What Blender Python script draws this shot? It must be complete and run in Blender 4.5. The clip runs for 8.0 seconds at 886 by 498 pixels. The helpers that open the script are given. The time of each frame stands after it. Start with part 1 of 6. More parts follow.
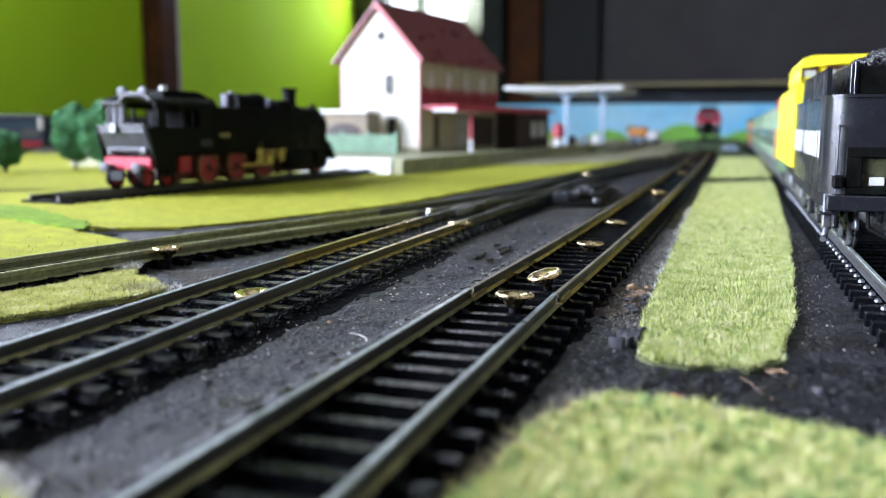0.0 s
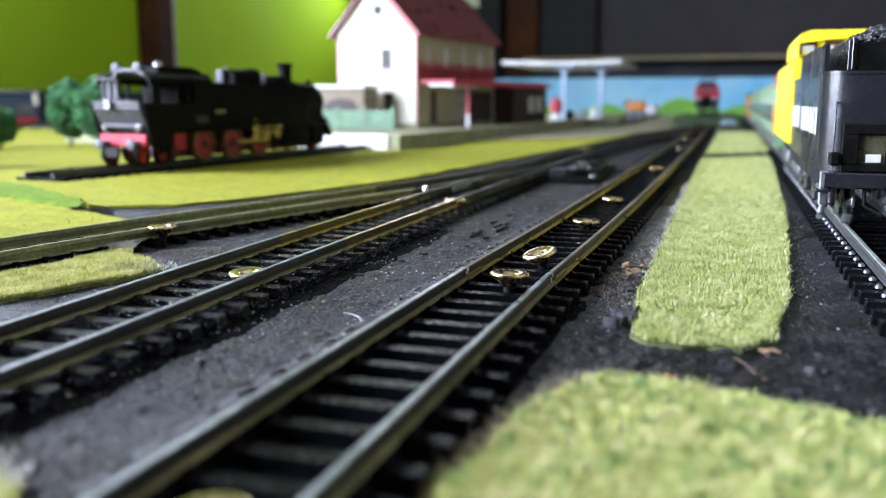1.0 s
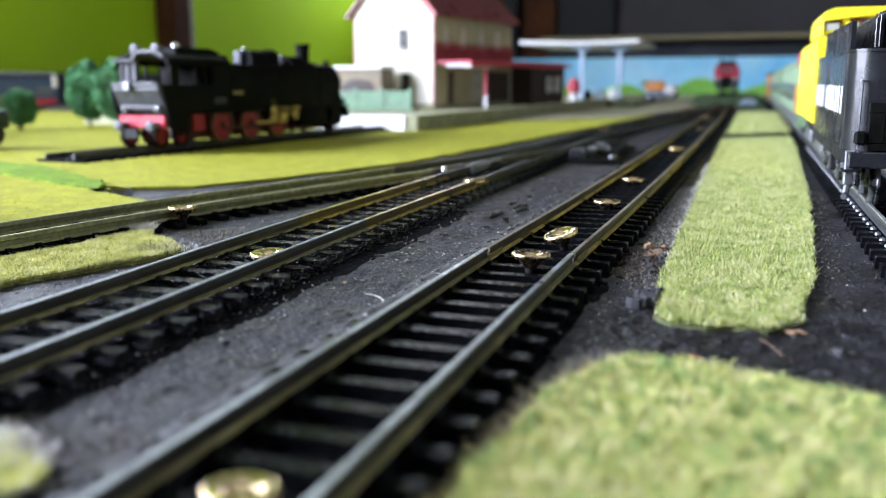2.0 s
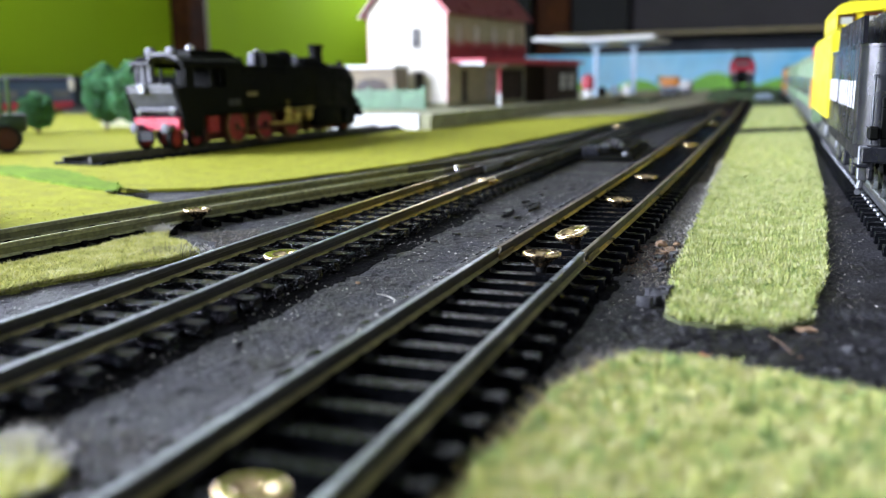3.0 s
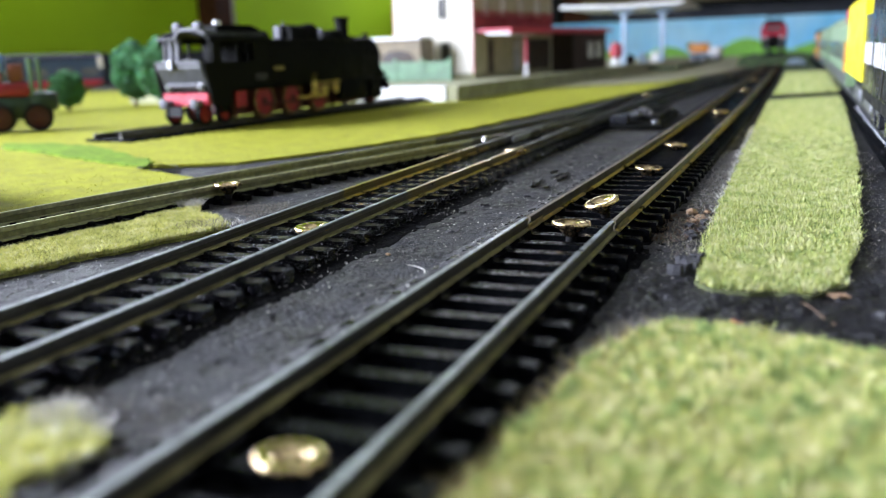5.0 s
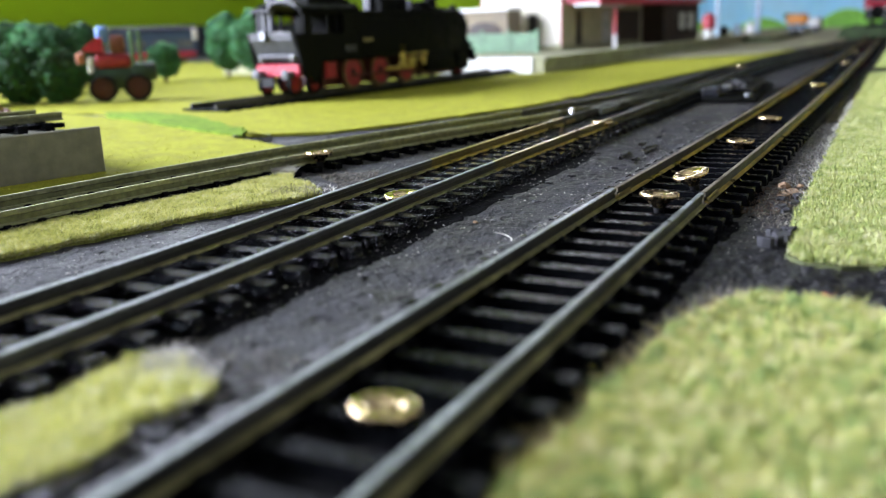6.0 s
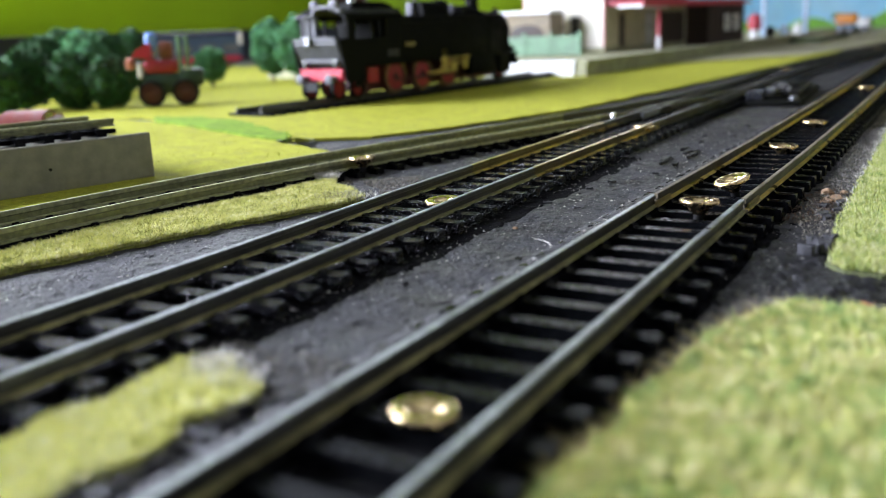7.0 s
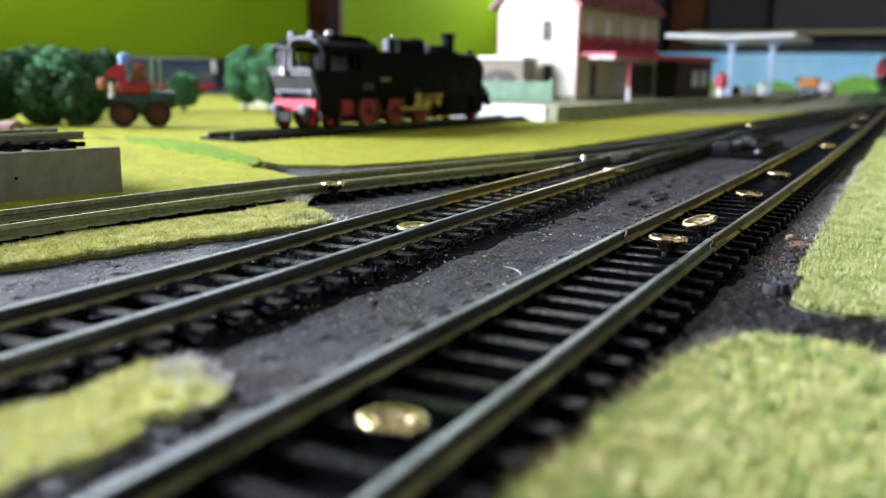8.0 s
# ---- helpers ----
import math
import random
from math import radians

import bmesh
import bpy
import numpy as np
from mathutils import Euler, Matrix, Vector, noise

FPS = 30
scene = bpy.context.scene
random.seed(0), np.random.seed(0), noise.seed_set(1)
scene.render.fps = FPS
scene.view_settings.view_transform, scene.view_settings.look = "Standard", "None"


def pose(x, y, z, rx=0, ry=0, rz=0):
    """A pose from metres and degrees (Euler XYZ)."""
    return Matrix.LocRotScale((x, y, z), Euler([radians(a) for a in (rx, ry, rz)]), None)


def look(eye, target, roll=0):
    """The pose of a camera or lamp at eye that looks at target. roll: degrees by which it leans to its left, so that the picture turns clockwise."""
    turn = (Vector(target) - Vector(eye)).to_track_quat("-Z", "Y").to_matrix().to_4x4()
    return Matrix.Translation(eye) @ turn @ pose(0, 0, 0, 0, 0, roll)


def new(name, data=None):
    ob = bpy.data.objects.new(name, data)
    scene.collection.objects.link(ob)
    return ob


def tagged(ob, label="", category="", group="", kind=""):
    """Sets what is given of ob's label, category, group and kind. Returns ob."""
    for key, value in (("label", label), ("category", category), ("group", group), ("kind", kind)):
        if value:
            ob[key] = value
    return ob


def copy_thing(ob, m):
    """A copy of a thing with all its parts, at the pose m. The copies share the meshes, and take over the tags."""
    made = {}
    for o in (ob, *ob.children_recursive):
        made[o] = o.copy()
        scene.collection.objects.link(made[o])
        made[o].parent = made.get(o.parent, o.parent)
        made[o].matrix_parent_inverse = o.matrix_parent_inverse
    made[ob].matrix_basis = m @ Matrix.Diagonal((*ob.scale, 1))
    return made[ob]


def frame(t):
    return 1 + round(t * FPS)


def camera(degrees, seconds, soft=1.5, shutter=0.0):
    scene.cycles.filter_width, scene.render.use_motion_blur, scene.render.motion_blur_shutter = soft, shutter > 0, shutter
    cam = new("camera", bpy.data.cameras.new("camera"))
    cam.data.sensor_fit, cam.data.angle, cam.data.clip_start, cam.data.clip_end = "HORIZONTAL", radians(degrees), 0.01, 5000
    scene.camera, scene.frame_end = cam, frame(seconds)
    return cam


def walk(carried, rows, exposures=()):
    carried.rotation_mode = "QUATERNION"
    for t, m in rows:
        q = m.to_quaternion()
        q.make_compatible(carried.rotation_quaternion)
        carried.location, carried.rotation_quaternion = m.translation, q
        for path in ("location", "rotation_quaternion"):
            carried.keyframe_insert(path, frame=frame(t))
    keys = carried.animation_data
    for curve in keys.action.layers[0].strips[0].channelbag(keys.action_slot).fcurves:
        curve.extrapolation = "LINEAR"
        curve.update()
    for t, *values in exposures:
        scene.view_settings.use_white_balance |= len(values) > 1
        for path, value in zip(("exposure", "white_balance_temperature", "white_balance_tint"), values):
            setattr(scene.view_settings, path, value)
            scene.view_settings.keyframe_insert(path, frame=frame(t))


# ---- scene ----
cam = camera(53.6, 8.0, soft=0.75)
cam.data.dof.use_dof = True
cam.data.dof.focus_distance = 0.196
cam.data.dof.aperture_fstop = 17.5
# seconds, eye in metres, heading to the left of +y, pitch, roll in degrees
PATH = [
    (0.0, 0.0412, 0.0000, 0.0376, 18.20, -7.98, 0.16),
    (0.5, 0.0410, 0.0003, 0.0373, 17.94, -8.88, 0.31),
    (1.0, 0.0417, 0.0006, 0.0384, 18.07, -9.62, 0.05),
    (1.5, 0.0412, 0.0017, 0.0381, 18.70, -10.43, -0.40),
    (1.7, 0.0405, 0.0010, 0.0381, 18.94, -10.75, -0.17),
    (2.8, 0.0416, 0.0010, 0.0385, 19.99, -10.81, -0.76),
    (3.0, 0.0418, 0.0004, 0.0387, 20.23, -10.96, -0.88),
    (3.5, 0.0419, 0.0003, 0.0389, 20.60, -11.19, -1.11),
    (4.0, 0.0420, 0.0017, 0.0391, 20.83, -11.45, -1.35),
    (4.2, 0.0415, 0.0016, 0.0390, 20.94, -11.62, -1.45),
    (5.3, 0.0418, -0.0007, 0.0385, 23.31, -13.37, -1.97),
    (5.5, 0.0417, -0.0004, 0.0385, 24.42, -13.82, -1.92),
    (6.0, 0.0421, -0.0036, 0.0382, 27.68, -14.27, -2.07),
    (6.5, 0.0429, -0.0050, 0.0388, 29.84, -14.32, -2.35),
    (7.0, 0.0434, -0.0054, 0.0395, 30.46, -14.05, -2.49),
    (7.5, 0.0431, -0.0057, 0.0388, 30.41, -12.46, -1.53),
    (8.0, 0.0425, -0.0067, 0.0364, 27.96, -11.37, 0.86),
]
walk(cam, [(t, pose(x, y, z, 90 + pitch, 0, yaw) @ pose(0, 0, 0, 0, 0, roll)) for t, x, y, z, yaw, pitch, roll in PATH],
     exposures=[(0.0, 0.12, 6150, 14), (1.5, 0.10, 6220, 14), (3.5, 0.05, 6320, 14), (5.5, 0.05, 6420, 13), (8.0, 0.05, 6500, 13)])

# ---- daylight: sky through the two windows ----
world = bpy.data.worlds.new("world")
scene.world = world
world.use_nodes = True
sky = world.node_tree.nodes.new("ShaderNodeTexSky")
sky.sky_type, sky.sun_disc = "NISHITA", False
sky.sun_elevation, sky.sun_rotation = radians(40), radians(250)
world.node_tree.links.new(sky.outputs[0], world.node_tree.nodes["Background"].inputs[0])
world.node_tree.nodes["Background"].inputs[1].default_value = 0.12


def window_light(name, m, width, height, watts, colour):
    data = bpy.data.lights.new(name, "AREA")
    data.shape, data.size, data.size_y, data.energy, data.color = "RECTANGLE", width, height, watts, colour
    ob = new(name, data)
    ob.matrix_world = m
    return ob


# big window in the west wall behind the camera's left shoulder, small one in the north wall
window_light("window_light", look((-1.22, -0.30, 0.50), (0.0, -0.22, 0.22)), 1.0, 0.80, 93.0, (0.89, 0.96, 1.17))
window_light("window_light", look((-1.22, 1.10, 0.66), (0.0, 0.6, 0.3)), 0.56, 0.46, 8.2, (0.89, 0.96, 1.17))
window_light("window_light", look((-0.972, 2.83, 0.585), (-0.972, 0.0, 0.3)), 0.27, 0.41, 4.4, (0.92, 0.98, 1.08))


# ---- materials ----
def mat(name, col, rough=0.5, metal=0.0, var=0.2, scale=300.0, bump=0.0, fine=6.0, col2=None, island=0.0, obj=0.0, spec=0.5, rvar=0.15, coat=0.0):
    """A surface with broad stains and fine grain; col2 colours the stains, island and obj vary piece by piece."""
    m = bpy.data.materials.new(name)
    m.use_nodes = True
    nt = m.node_tree
    N, L = nt.nodes, nt.links
    b = N["Principled BSDF"]
    b.inputs["Metallic"].default_value = metal
    b.inputs["Specular IOR Level"].default_value = spec
    b.inputs["Coat Weight"].default_value = coat
    tc = N.new("ShaderNodeTexCoord")
    n1 = N.new("ShaderNodeTexNoise")
    n1.inputs["Scale"].default_value, n1.inputs["Detail"].default_value = scale, 5
    n2 = N.new("ShaderNodeTexNoise")
    n2.inputs["Scale"].default_value, n2.inputs["Detail"].default_value = scale * fine, 3
    for n in (n1, n2):
        L.new(tc.outputs["Object"], n.inputs["Vector"])
    r1 = N.new("ShaderNodeValToRGB")
    r1.color_ramp.elements[0].position, r1.color_ramp.elements[1].position = 0.35, 0.68
    dark = [c * (1 - var) for c in col] if col2 is None else col2
    r1.color_ramp.elements[0].color = (*dark, 1)
    r1.color_ramp.elements[1].color = (*[min(1, c * (1 + var * 0.6)) for c in col], 1)
    L.new(n1.outputs["Fac"], r1.inputs["Fac"])
    mul = N.new("ShaderNodeMapRange")
    mul.inputs[1].default_value, mul.inputs[2].default_value = 0.3, 0.7
    mul.inputs[3].default_value, mul.inputs[4].default_value = 1 - var, 1 + var
    L.new(n2.outputs["Fac"], mul.inputs[0])
    hsv = N.new("ShaderNodeHueSaturation")
    L.new(r1.outputs["Color"], hsv.inputs["Color"])
    value = mul.outputs[0]
    for amount, node, out in ((island, "ShaderNodeNewGeometry", "Random Per Island"), (obj, "ShaderNodeObjectInfo", "Random")):
        if amount:
            g, k, t = N.new(node), N.new("ShaderNodeMapRange"), N.new("ShaderNodeMath")
            k.inputs[3].default_value, k.inputs[4].default_value = 1 - amount, 1 + amount
            L.new(g.outputs[out], k.inputs[0])
            t.operation = "MULTIPLY"
            L.new(value, t.inputs[0]), L.new(k.outputs[0], t.inputs[1])
            value = t.outputs[0]
            h = N.new("ShaderNodeMapRange")
            h.inputs[3].default_value, h.inputs[4].default_value = 0.5 - amount * 0.06, 0.5 + amount * 0.06
            L.new(g.outputs[out], h.inputs[0]), L.new(h.outputs[0], hsv.inputs["Hue"])
    L.new(value, hsv.inputs["Value"])
    L.new(hsv.outputs["Color"], b.inputs["Base Color"])
    rr = N.new("ShaderNodeMapRange")
    rr.inputs[1].default_value, rr.inputs[2].default_value = 0.3, 0.7
    rr.inputs[3].default_value, rr.inputs[4].default_value = max(0.02, rough - rvar), min(1, rough + rvar)
    L.new(n1.outputs["Fac"], rr.inputs[0]), L.new(rr.outputs[0], b.inputs["Roughness"])
    if bump:
        bm_ = N.new("ShaderNodeBump")
        bm_.inputs["Strength"].default_value, bm_.inputs["Distance"].default_value = 0.7, bump
        L.new(n2.outputs["Fac"], bm_.inputs["Height"]), L.new(bm_.outputs[0], b.inputs["Normal"])
    return m


def grass_mat(name, cols, patchy, per_metre=210, clump=850):
    """Flock fibres: each blade takes one of the colours, patches lean to one of them."""
    m = mat(name, cols[1], 0.8, var=0.2, scale=60, spec=0.2)
    N, L = m.node_tree.nodes, m.node_tree.links
    g, ramp, n, add = N.new("ShaderNodeNewGeometry"), N.new("ShaderNodeValToRGB"), N.new("ShaderNodeTexNoise"), N.new("ShaderNodeMath")
    tc = N.new("ShaderNodeTexCoord")
    n.inputs["Scale"].default_value, n.inputs["Detail"].default_value = per_metre, 3
    L.new(tc.outputs["Object"], n.inputs["Vector"])
    add.operation = "MULTIPLY_ADD"
    add.inputs[1].default_value, add.inputs[2].default_value = 0.85, 0.0
    sub = N.new("ShaderNodeMath")
    sub.operation = "MULTIPLY_ADD"
    sub.inputs[1].default_value = patchy
    sub.inputs[2].default_value = 0.1 - patchy * 0.5
    fine = N.new("ShaderNodeTexNoise")
    fine.inputs["Scale"].default_value, fine.inputs["Detail"].default_value = clump, 2
    L.new(tc.outputs["Object"], fine.inputs["Vector"])
    mix = N.new("ShaderNodeMath")
    mix.operation = "MULTIPLY_ADD"
    mix.inputs[1].default_value = 0.75
    L.new(fine.outputs["Fac"], mix.inputs[0])
    half = N.new("ShaderNodeMath")
    half.operation = "MULTIPLY_ADD"
    half.inputs[1].default_value, half.inputs[2].default_value = 0.6, -0.175
    L.new(n.outputs["Fac"], half.inputs[0]), L.new(half.outputs[0], mix.inputs[2])
    L.new(mix.outputs[0], sub.inputs[0])
    L.new(g.outputs["Random Per Island"], add.inputs[0]), L.new(sub.outputs[0], add.inputs[2])
    el = ramp.color_ramp.elements
    while len(el) < len(cols):
        el.new(0.5)
    for i, c in enumerate(cols):
        el[i].position, el[i].color = i / (len(cols) - 1), (*c, 1)
    L.new(add.outputs[0], ramp.inputs["Fac"]), L.new(ramp.outputs["Color"], N["Principled BSDF"].inputs["Base Color"])
    return m


GRASS = grass_mat("flock_green", [(0.21, 0.30, 0.10), (0.35, 0.46, 0.17), (0.515, 0.57, 0.18), (0.65, 0.655, 0.195), (0.50, 0.46, 0.17), (0.75, 0.73, 0.42)], 3.2, 210, 420)
GRASS_S = grass_mat("flock_soft_green", [(0.11, 0.17, 0.05), (0.26, 0.36, 0.105), (0.455, 0.50, 0.145), (0.605, 0.605, 0.19), (0.375, 0.42, 0.19), (0.69, 0.67, 0.40)], 2.3)
GRASS_L = grass_mat("flock_lemon", [(0.19, 0.21, 0.08), (0.46, 0.49, 0.14), (0.68, 0.68, 0.20), (0.78, 0.74, 0.27), (0.54, 0.54, 0.26), (0.86, 0.83, 0.56)], 1.9)
GRASS_P = grass_mat("flock_pale_lemon", [(0.44, 0.47, 0.16), (0.72, 0.73, 0.24), (0.87, 0.86, 0.31), (0.89, 0.86, 0.40), (0.60, 0.63, 0.40), (0.89, 0.87, 0.72)], 1.8)
GRASS_Y = grass_mat("flock_yellow", [(0.26, 0.28, 0.022), (0.415, 0.418, 0.042), (0.50, 0.488, 0.06), (0.565, 0.537, 0.10)], 2.0, 30)
STRAW = mat("straw_fibre", (0.46, 0.38, 0.17), 0.85, scale=300, island=0.4)
MAT_BASE = mat("flock_backing", (0.10, 0.115, 0.04), 0.9, scale=300, var=0.4)
MAT_BASE_L = mat("flock_backing_pale", (0.30, 0.31, 0.08), 0.9, scale=400, var=0.5, spec=0.1)
MAT_BASE_Y = mat("flock_backing_yellow", (0.315, 0.32, 0.035), 0.9, scale=120, var=0.2, spec=0.1)
GREEN_STRIP = mat("green_flock", (0.17, 0.27, 0.03), 0.95, scale=200, var=0.35, spec=0.08)
LINT = mat("grey_lint", (0.30, 0.29, 0.28), 0.9, scale=800, island=0.6)
FLUFF = mat("fluff", (0.66, 0.64, 0.57), 0.9, scale=800)
BOARD = mat("charcoal_board", (0.0165, 0.0166, 0.0196), 0.54, scale=70, var=0.95, bump=0.0009, fine=20, spec=0.41, rvar=0.16, col2=(0.0095, 0.0082, 0.008))
BOARD_EDGE = mat("board_edge", (0.30, 0.2, 0.1), 0.8, scale=30)
SLEEPER = mat("glossy_black_plastic_sleeper", (0.0055, 0.006, 0.007), 0.25, scale=420, var=0.4, bump=0.00022, obj=0.3, spec=0.032, rvar=0.08, fine=5)
SLEEPER_WET = mat("lumpy_gloss_painted_sleeper", (0.007, 0.0075, 0.0085), 0.07, scale=500, var=0.4, bump=0.0014, obj=0.3, spec=0.35, rvar=0.03, fine=3)
# near black, hardly any gloss: web, between the rails and beside them
BED = mat("matt_black_bed", (0.0065, 0.0065, 0.007), 0.88, scale=150, var=0.5, bump=0.0006, fine=9, spec=0.03, rvar=0.1)
RAIL_TOP = mat("tarnished_rail_head", (0.30, 0.33, 0.31), 0.50, 0.55, scale=90, var=0.35, rvar=0.1, fine=12)
RAIL_POLISHED = mat("worn_bright_rail_head", (0.30, 0.33, 0.34), 0.40, 0.7, scale=160, var=0.45, rvar=0.2, fine=8)
RAIL_SIDE = mat("dark_rail_side", (0.038, 0.037, 0.032), 0.45, 0.35, scale=120, var=0.3)
BRASS_TOP = mat("dull_brass_rail_head", (0.175, 0.15, 0.11), 0.6, 0.2, scale=90, var=0.3, rvar=0.1, fine=12, spec=0.2)
BRASS_FOOT = mat("yellow_brass_rail_foot", (0.72, 0.54, 0.14), 0.36, 0.65, scale=90, var=0.25)
GOLD_TOP = mat("golden_brass_rail_head", (0.58, 0.46, 0.19), 0.34, 0.75, scale=90, var=0.3, rvar=0.1, fine=12)
GOLD_SIDE = mat("golden_brass_rail_side", (0.10, 0.078, 0.03), 0.45, 0.5, scale=120, var=0.3)
OLIVE_TOP = mat("olive_rail_head", (0.31, 0.32, 0.165), 0.65, 0.1, scale=90, var=0.3, rvar=0.1, fine=12, spec=0.25)
OLIVE_SIDE = mat("olive_rail_side", (0.15, 0.155, 0.075), 0.5, 0.4, scale=120, var=0.3)
DARK_TOP = mat("dark_worn_rail_head", (0.12, 0.12, 0.11), 0.4, 0.6, scale=90, var=0.35, rvar=0.1, fine=12)
HEAD_SIDE = mat("tarnished_rail_head_side", (0.085, 0.088, 0.075), 0.5, 0.45, scale=120, var=0.35, fine=12)
GOLD_HEAD = mat("golden_rail_head_side", (0.14, 0.11, 0.042), 0.42, 0.6, scale=120, var=0.3)
OLIVE_HEAD = mat("olive_rail_head_side", (0.25, 0.255, 0.13), 0.55, 0.3, scale=120, var=0.3)
DARK_HEAD = mat("dark_rail_head_side", (0.05, 0.05, 0.045), 0.45, 0.4, scale=120, var=0.3)
HEAD_SIDES = {BRASS_TOP.name: DARK_HEAD, GOLD_TOP.name: GOLD_HEAD, OLIVE_TOP.name: OLIVE_HEAD, DARK_TOP.name: DARK_HEAD}
RAIL_WEB = mat("dull_brass_rail_foot", (0.36, 0.33, 0.15), 0.42, 0.5, scale=90, var=0.3)
FISHPLATE = mat("dark_brass_joiner", (0.30, 0.24, 0.10), 0.45, 0.6, scale=200, var=0.3)
BRASS = mat("brass_screw", (0.86, 0.65, 0.36), 0.24, 1.0, scale=900, var=0.15, rvar=0.08)
RED_CHIP = mat("bare_reddish_chip", (0.46, 0.18, 0.09), 0.8, scale=800)
CRUMB = mat("tan_crumb", (0.34, 0.22, 0.13), 0.85, scale=1200, bump=0.0002)
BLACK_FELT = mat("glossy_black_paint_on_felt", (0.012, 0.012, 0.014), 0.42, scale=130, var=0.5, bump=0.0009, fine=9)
SCRAP = mat("charcoal_flake", (0.035, 0.035, 0.04), 0.55, scale=900, bump=0.0003)
THREAD = mat("brown_glue", (0.11, 0.075, 0.05), 0.7, scale=900, spec=0.1)
DUST = mat("dusty_fibre", (0.20, 0.18, 0.15), 0.9, scale=500, island=0.5)
GRAIN = mat("crumbly_brown_grey_grain", (0.050, 0.044, 0.042), 0.5, scale=900, island=0.75)
SPECK = mat("pale_speck", (0.45, 0.43, 0.40), 0.7, scale=900, island=0.5)
BLACK = mat("satin_black_paint", (0.0058, 0.0062, 0.0052), 0.55, scale=250, var=0.3, spec=0.06)
# black rear of the tank locomotive, window light put into these two greys
BUNKER_D = mat("lit_bunker_grey", (0.058, 0.060, 0.068), 0.5, scale=250, var=0.35)
# this one also serves lettering bars and tender rivets
BUNKER = mat("lit_rear_and_trim_grey", (0.105, 0.106, 0.12), 0.6, scale=250, var=0.3)
BLACK_MATT = mat("matt_black_plastic", (0.010, 0.010, 0.010), 0.6, scale=250, var=0.3, spec=0.2)
GREYBLACK = mat("worn_black_plastic", (0.014, 0.015, 0.018), 0.26, scale=120, var=0.12, rvar=0.05, spec=0.7, coat=0.25)
RED = mat("red_paint", (0.44, 0.02, 0.045), 0.4, scale=300)
DEEP_RED = mat("glossy_deep_red_paint", (0.15, 0.013, 0.010), 0.42, scale=300, spec=0.25)
RED_DULL = mat("dull_red_roof", (0.25, 0.075, 0.07), 0.36, scale=60, var=0.2)
# red house trim, the strong light on it put into a pink
PINK_TRIM = mat("overlit_red_trim", (0.56, 0.17, 0.17), 0.6, scale=100)
RED_TRIM = mat("red_trim", (0.48, 0.05, 0.07), 0.5, scale=100)
GOLD = mat("brass_rod", (0.60, 0.42, 0.13), 0.3, 0.9, scale=500)
STEEL = mat("bright_steel", (0.55, 0.55, 0.56), 0.28, 1.0, scale=300)
STEEL_D = mat("grey_metal", (0.22, 0.23, 0.24), 0.4, 0.8, scale=300)
COAL = mat("glossy_coal", (0.02, 0.02, 0.021), 0.22, scale=900, var=0.4, bump=0.0003, spec=0.8)
YELLOW = mat("yellow_paint", (0.92, 0.80, 0.03), 0.4, scale=150, var=0.08)
CREAM = mat("cream_render", (0.74, 0.70, 0.60), 0.8, scale=80, var=0.08, bump=0.0001)
SHED = mat("brown_grey_render", (0.23, 0.19, 0.13), 0.8, scale=80, var=0.2)
# cream render of the track side, its shade put into an olive tone
CREAM_SHADED = mat("cream_render_in_shade", (0.46, 0.42, 0.26), 0.8, scale=80, var=0.15)
CONCRETE = mat("grey_concrete", (0.33, 0.33, 0.20), 0.85, scale=90, var=0.25, bump=0.0003)
WHITE = mat("white_plastic", (0.75, 0.75, 0.74), 0.5, scale=90, var=0.08)
GLASS_D = mat("dim_window", (0.10, 0.10, 0.10), 0.15, scale=90, var=0.3)
BRIGHT_GLASS = mat("white_glazed_window", (0.80, 0.82, 0.74), 0.35, scale=90, var=0.1)
DARK_GLASS = mat("dark_window", (0.02, 0.02, 0.018), 0.35, scale=90, var=0.3, spec=0.2)
DARK_FRAME = mat("grey_window_frame", (0.16, 0.15, 0.12), 0.6, scale=90)
PALE_GLASS = mat("pale_window", (0.48, 0.50, 0.46), 0.3, scale=90, var=0.15)
KHAKI = mat("khaki_ground", (0.36, 0.34, 0.22), 0.9, scale=60, var=0.2)
DKGREEN = mat("dark_green_scatter", (0.07, 0.11, 0.05), 0.9, scale=90, var=0.4)
FENCE = mat("pale_green_fence", (0.17, 0.29, 0.18), 0.6, scale=90)
BROWN_D = mat("dark_brown_timber", (0.045, 0.03, 0.02), 0.6, scale=60, var=0.4)
KHAKI_WOOD = mat("khaki_varnished_wood", (0.27, 0.22, 0.11), 0.6, scale=20, var=0.2)
BEIGE = mat("beige_card", (0.50, 0.46, 0.37), 0.7, scale=45, var=0.12, bump=0.00015)
BLUEGREY = mat("pale_blue_post", (0.40, 0.52, 0.66), 0.5, scale=90)
COACH_GREEN = mat("green_coach_paint", (0.19, 0.29, 0.16), 0.4, scale=90)
ORANGE = mat("orange_paint", (0.70, 0.26, 0.03), 0.5, scale=90)
COACH_BLUE = mat("dark_blue_coach_paint", (0.025, 0.045, 0.075), 0.5, scale=90)
BARK = mat("brown_trunk", (0.10, 0.065, 0.04), 0.9, scale=500)
LEAF = mat("green_foliage", (0.085, 0.26, 0.095), 0.75, scale=150, var=0.3, island=0.5)
LEAF_D = mat("dark_green_foliage", (0.032, 0.115, 0.028), 0.75, scale=150, var=0.3, island=0.5)
TRACTOR_G = mat("dark_green_paint", (0.014, 0.038, 0.016), 0.5, scale=200)
RED_WHEEL = mat("worn_red_wheel_paint", (0.30, 0.018, 0.028), 0.5, scale=300)
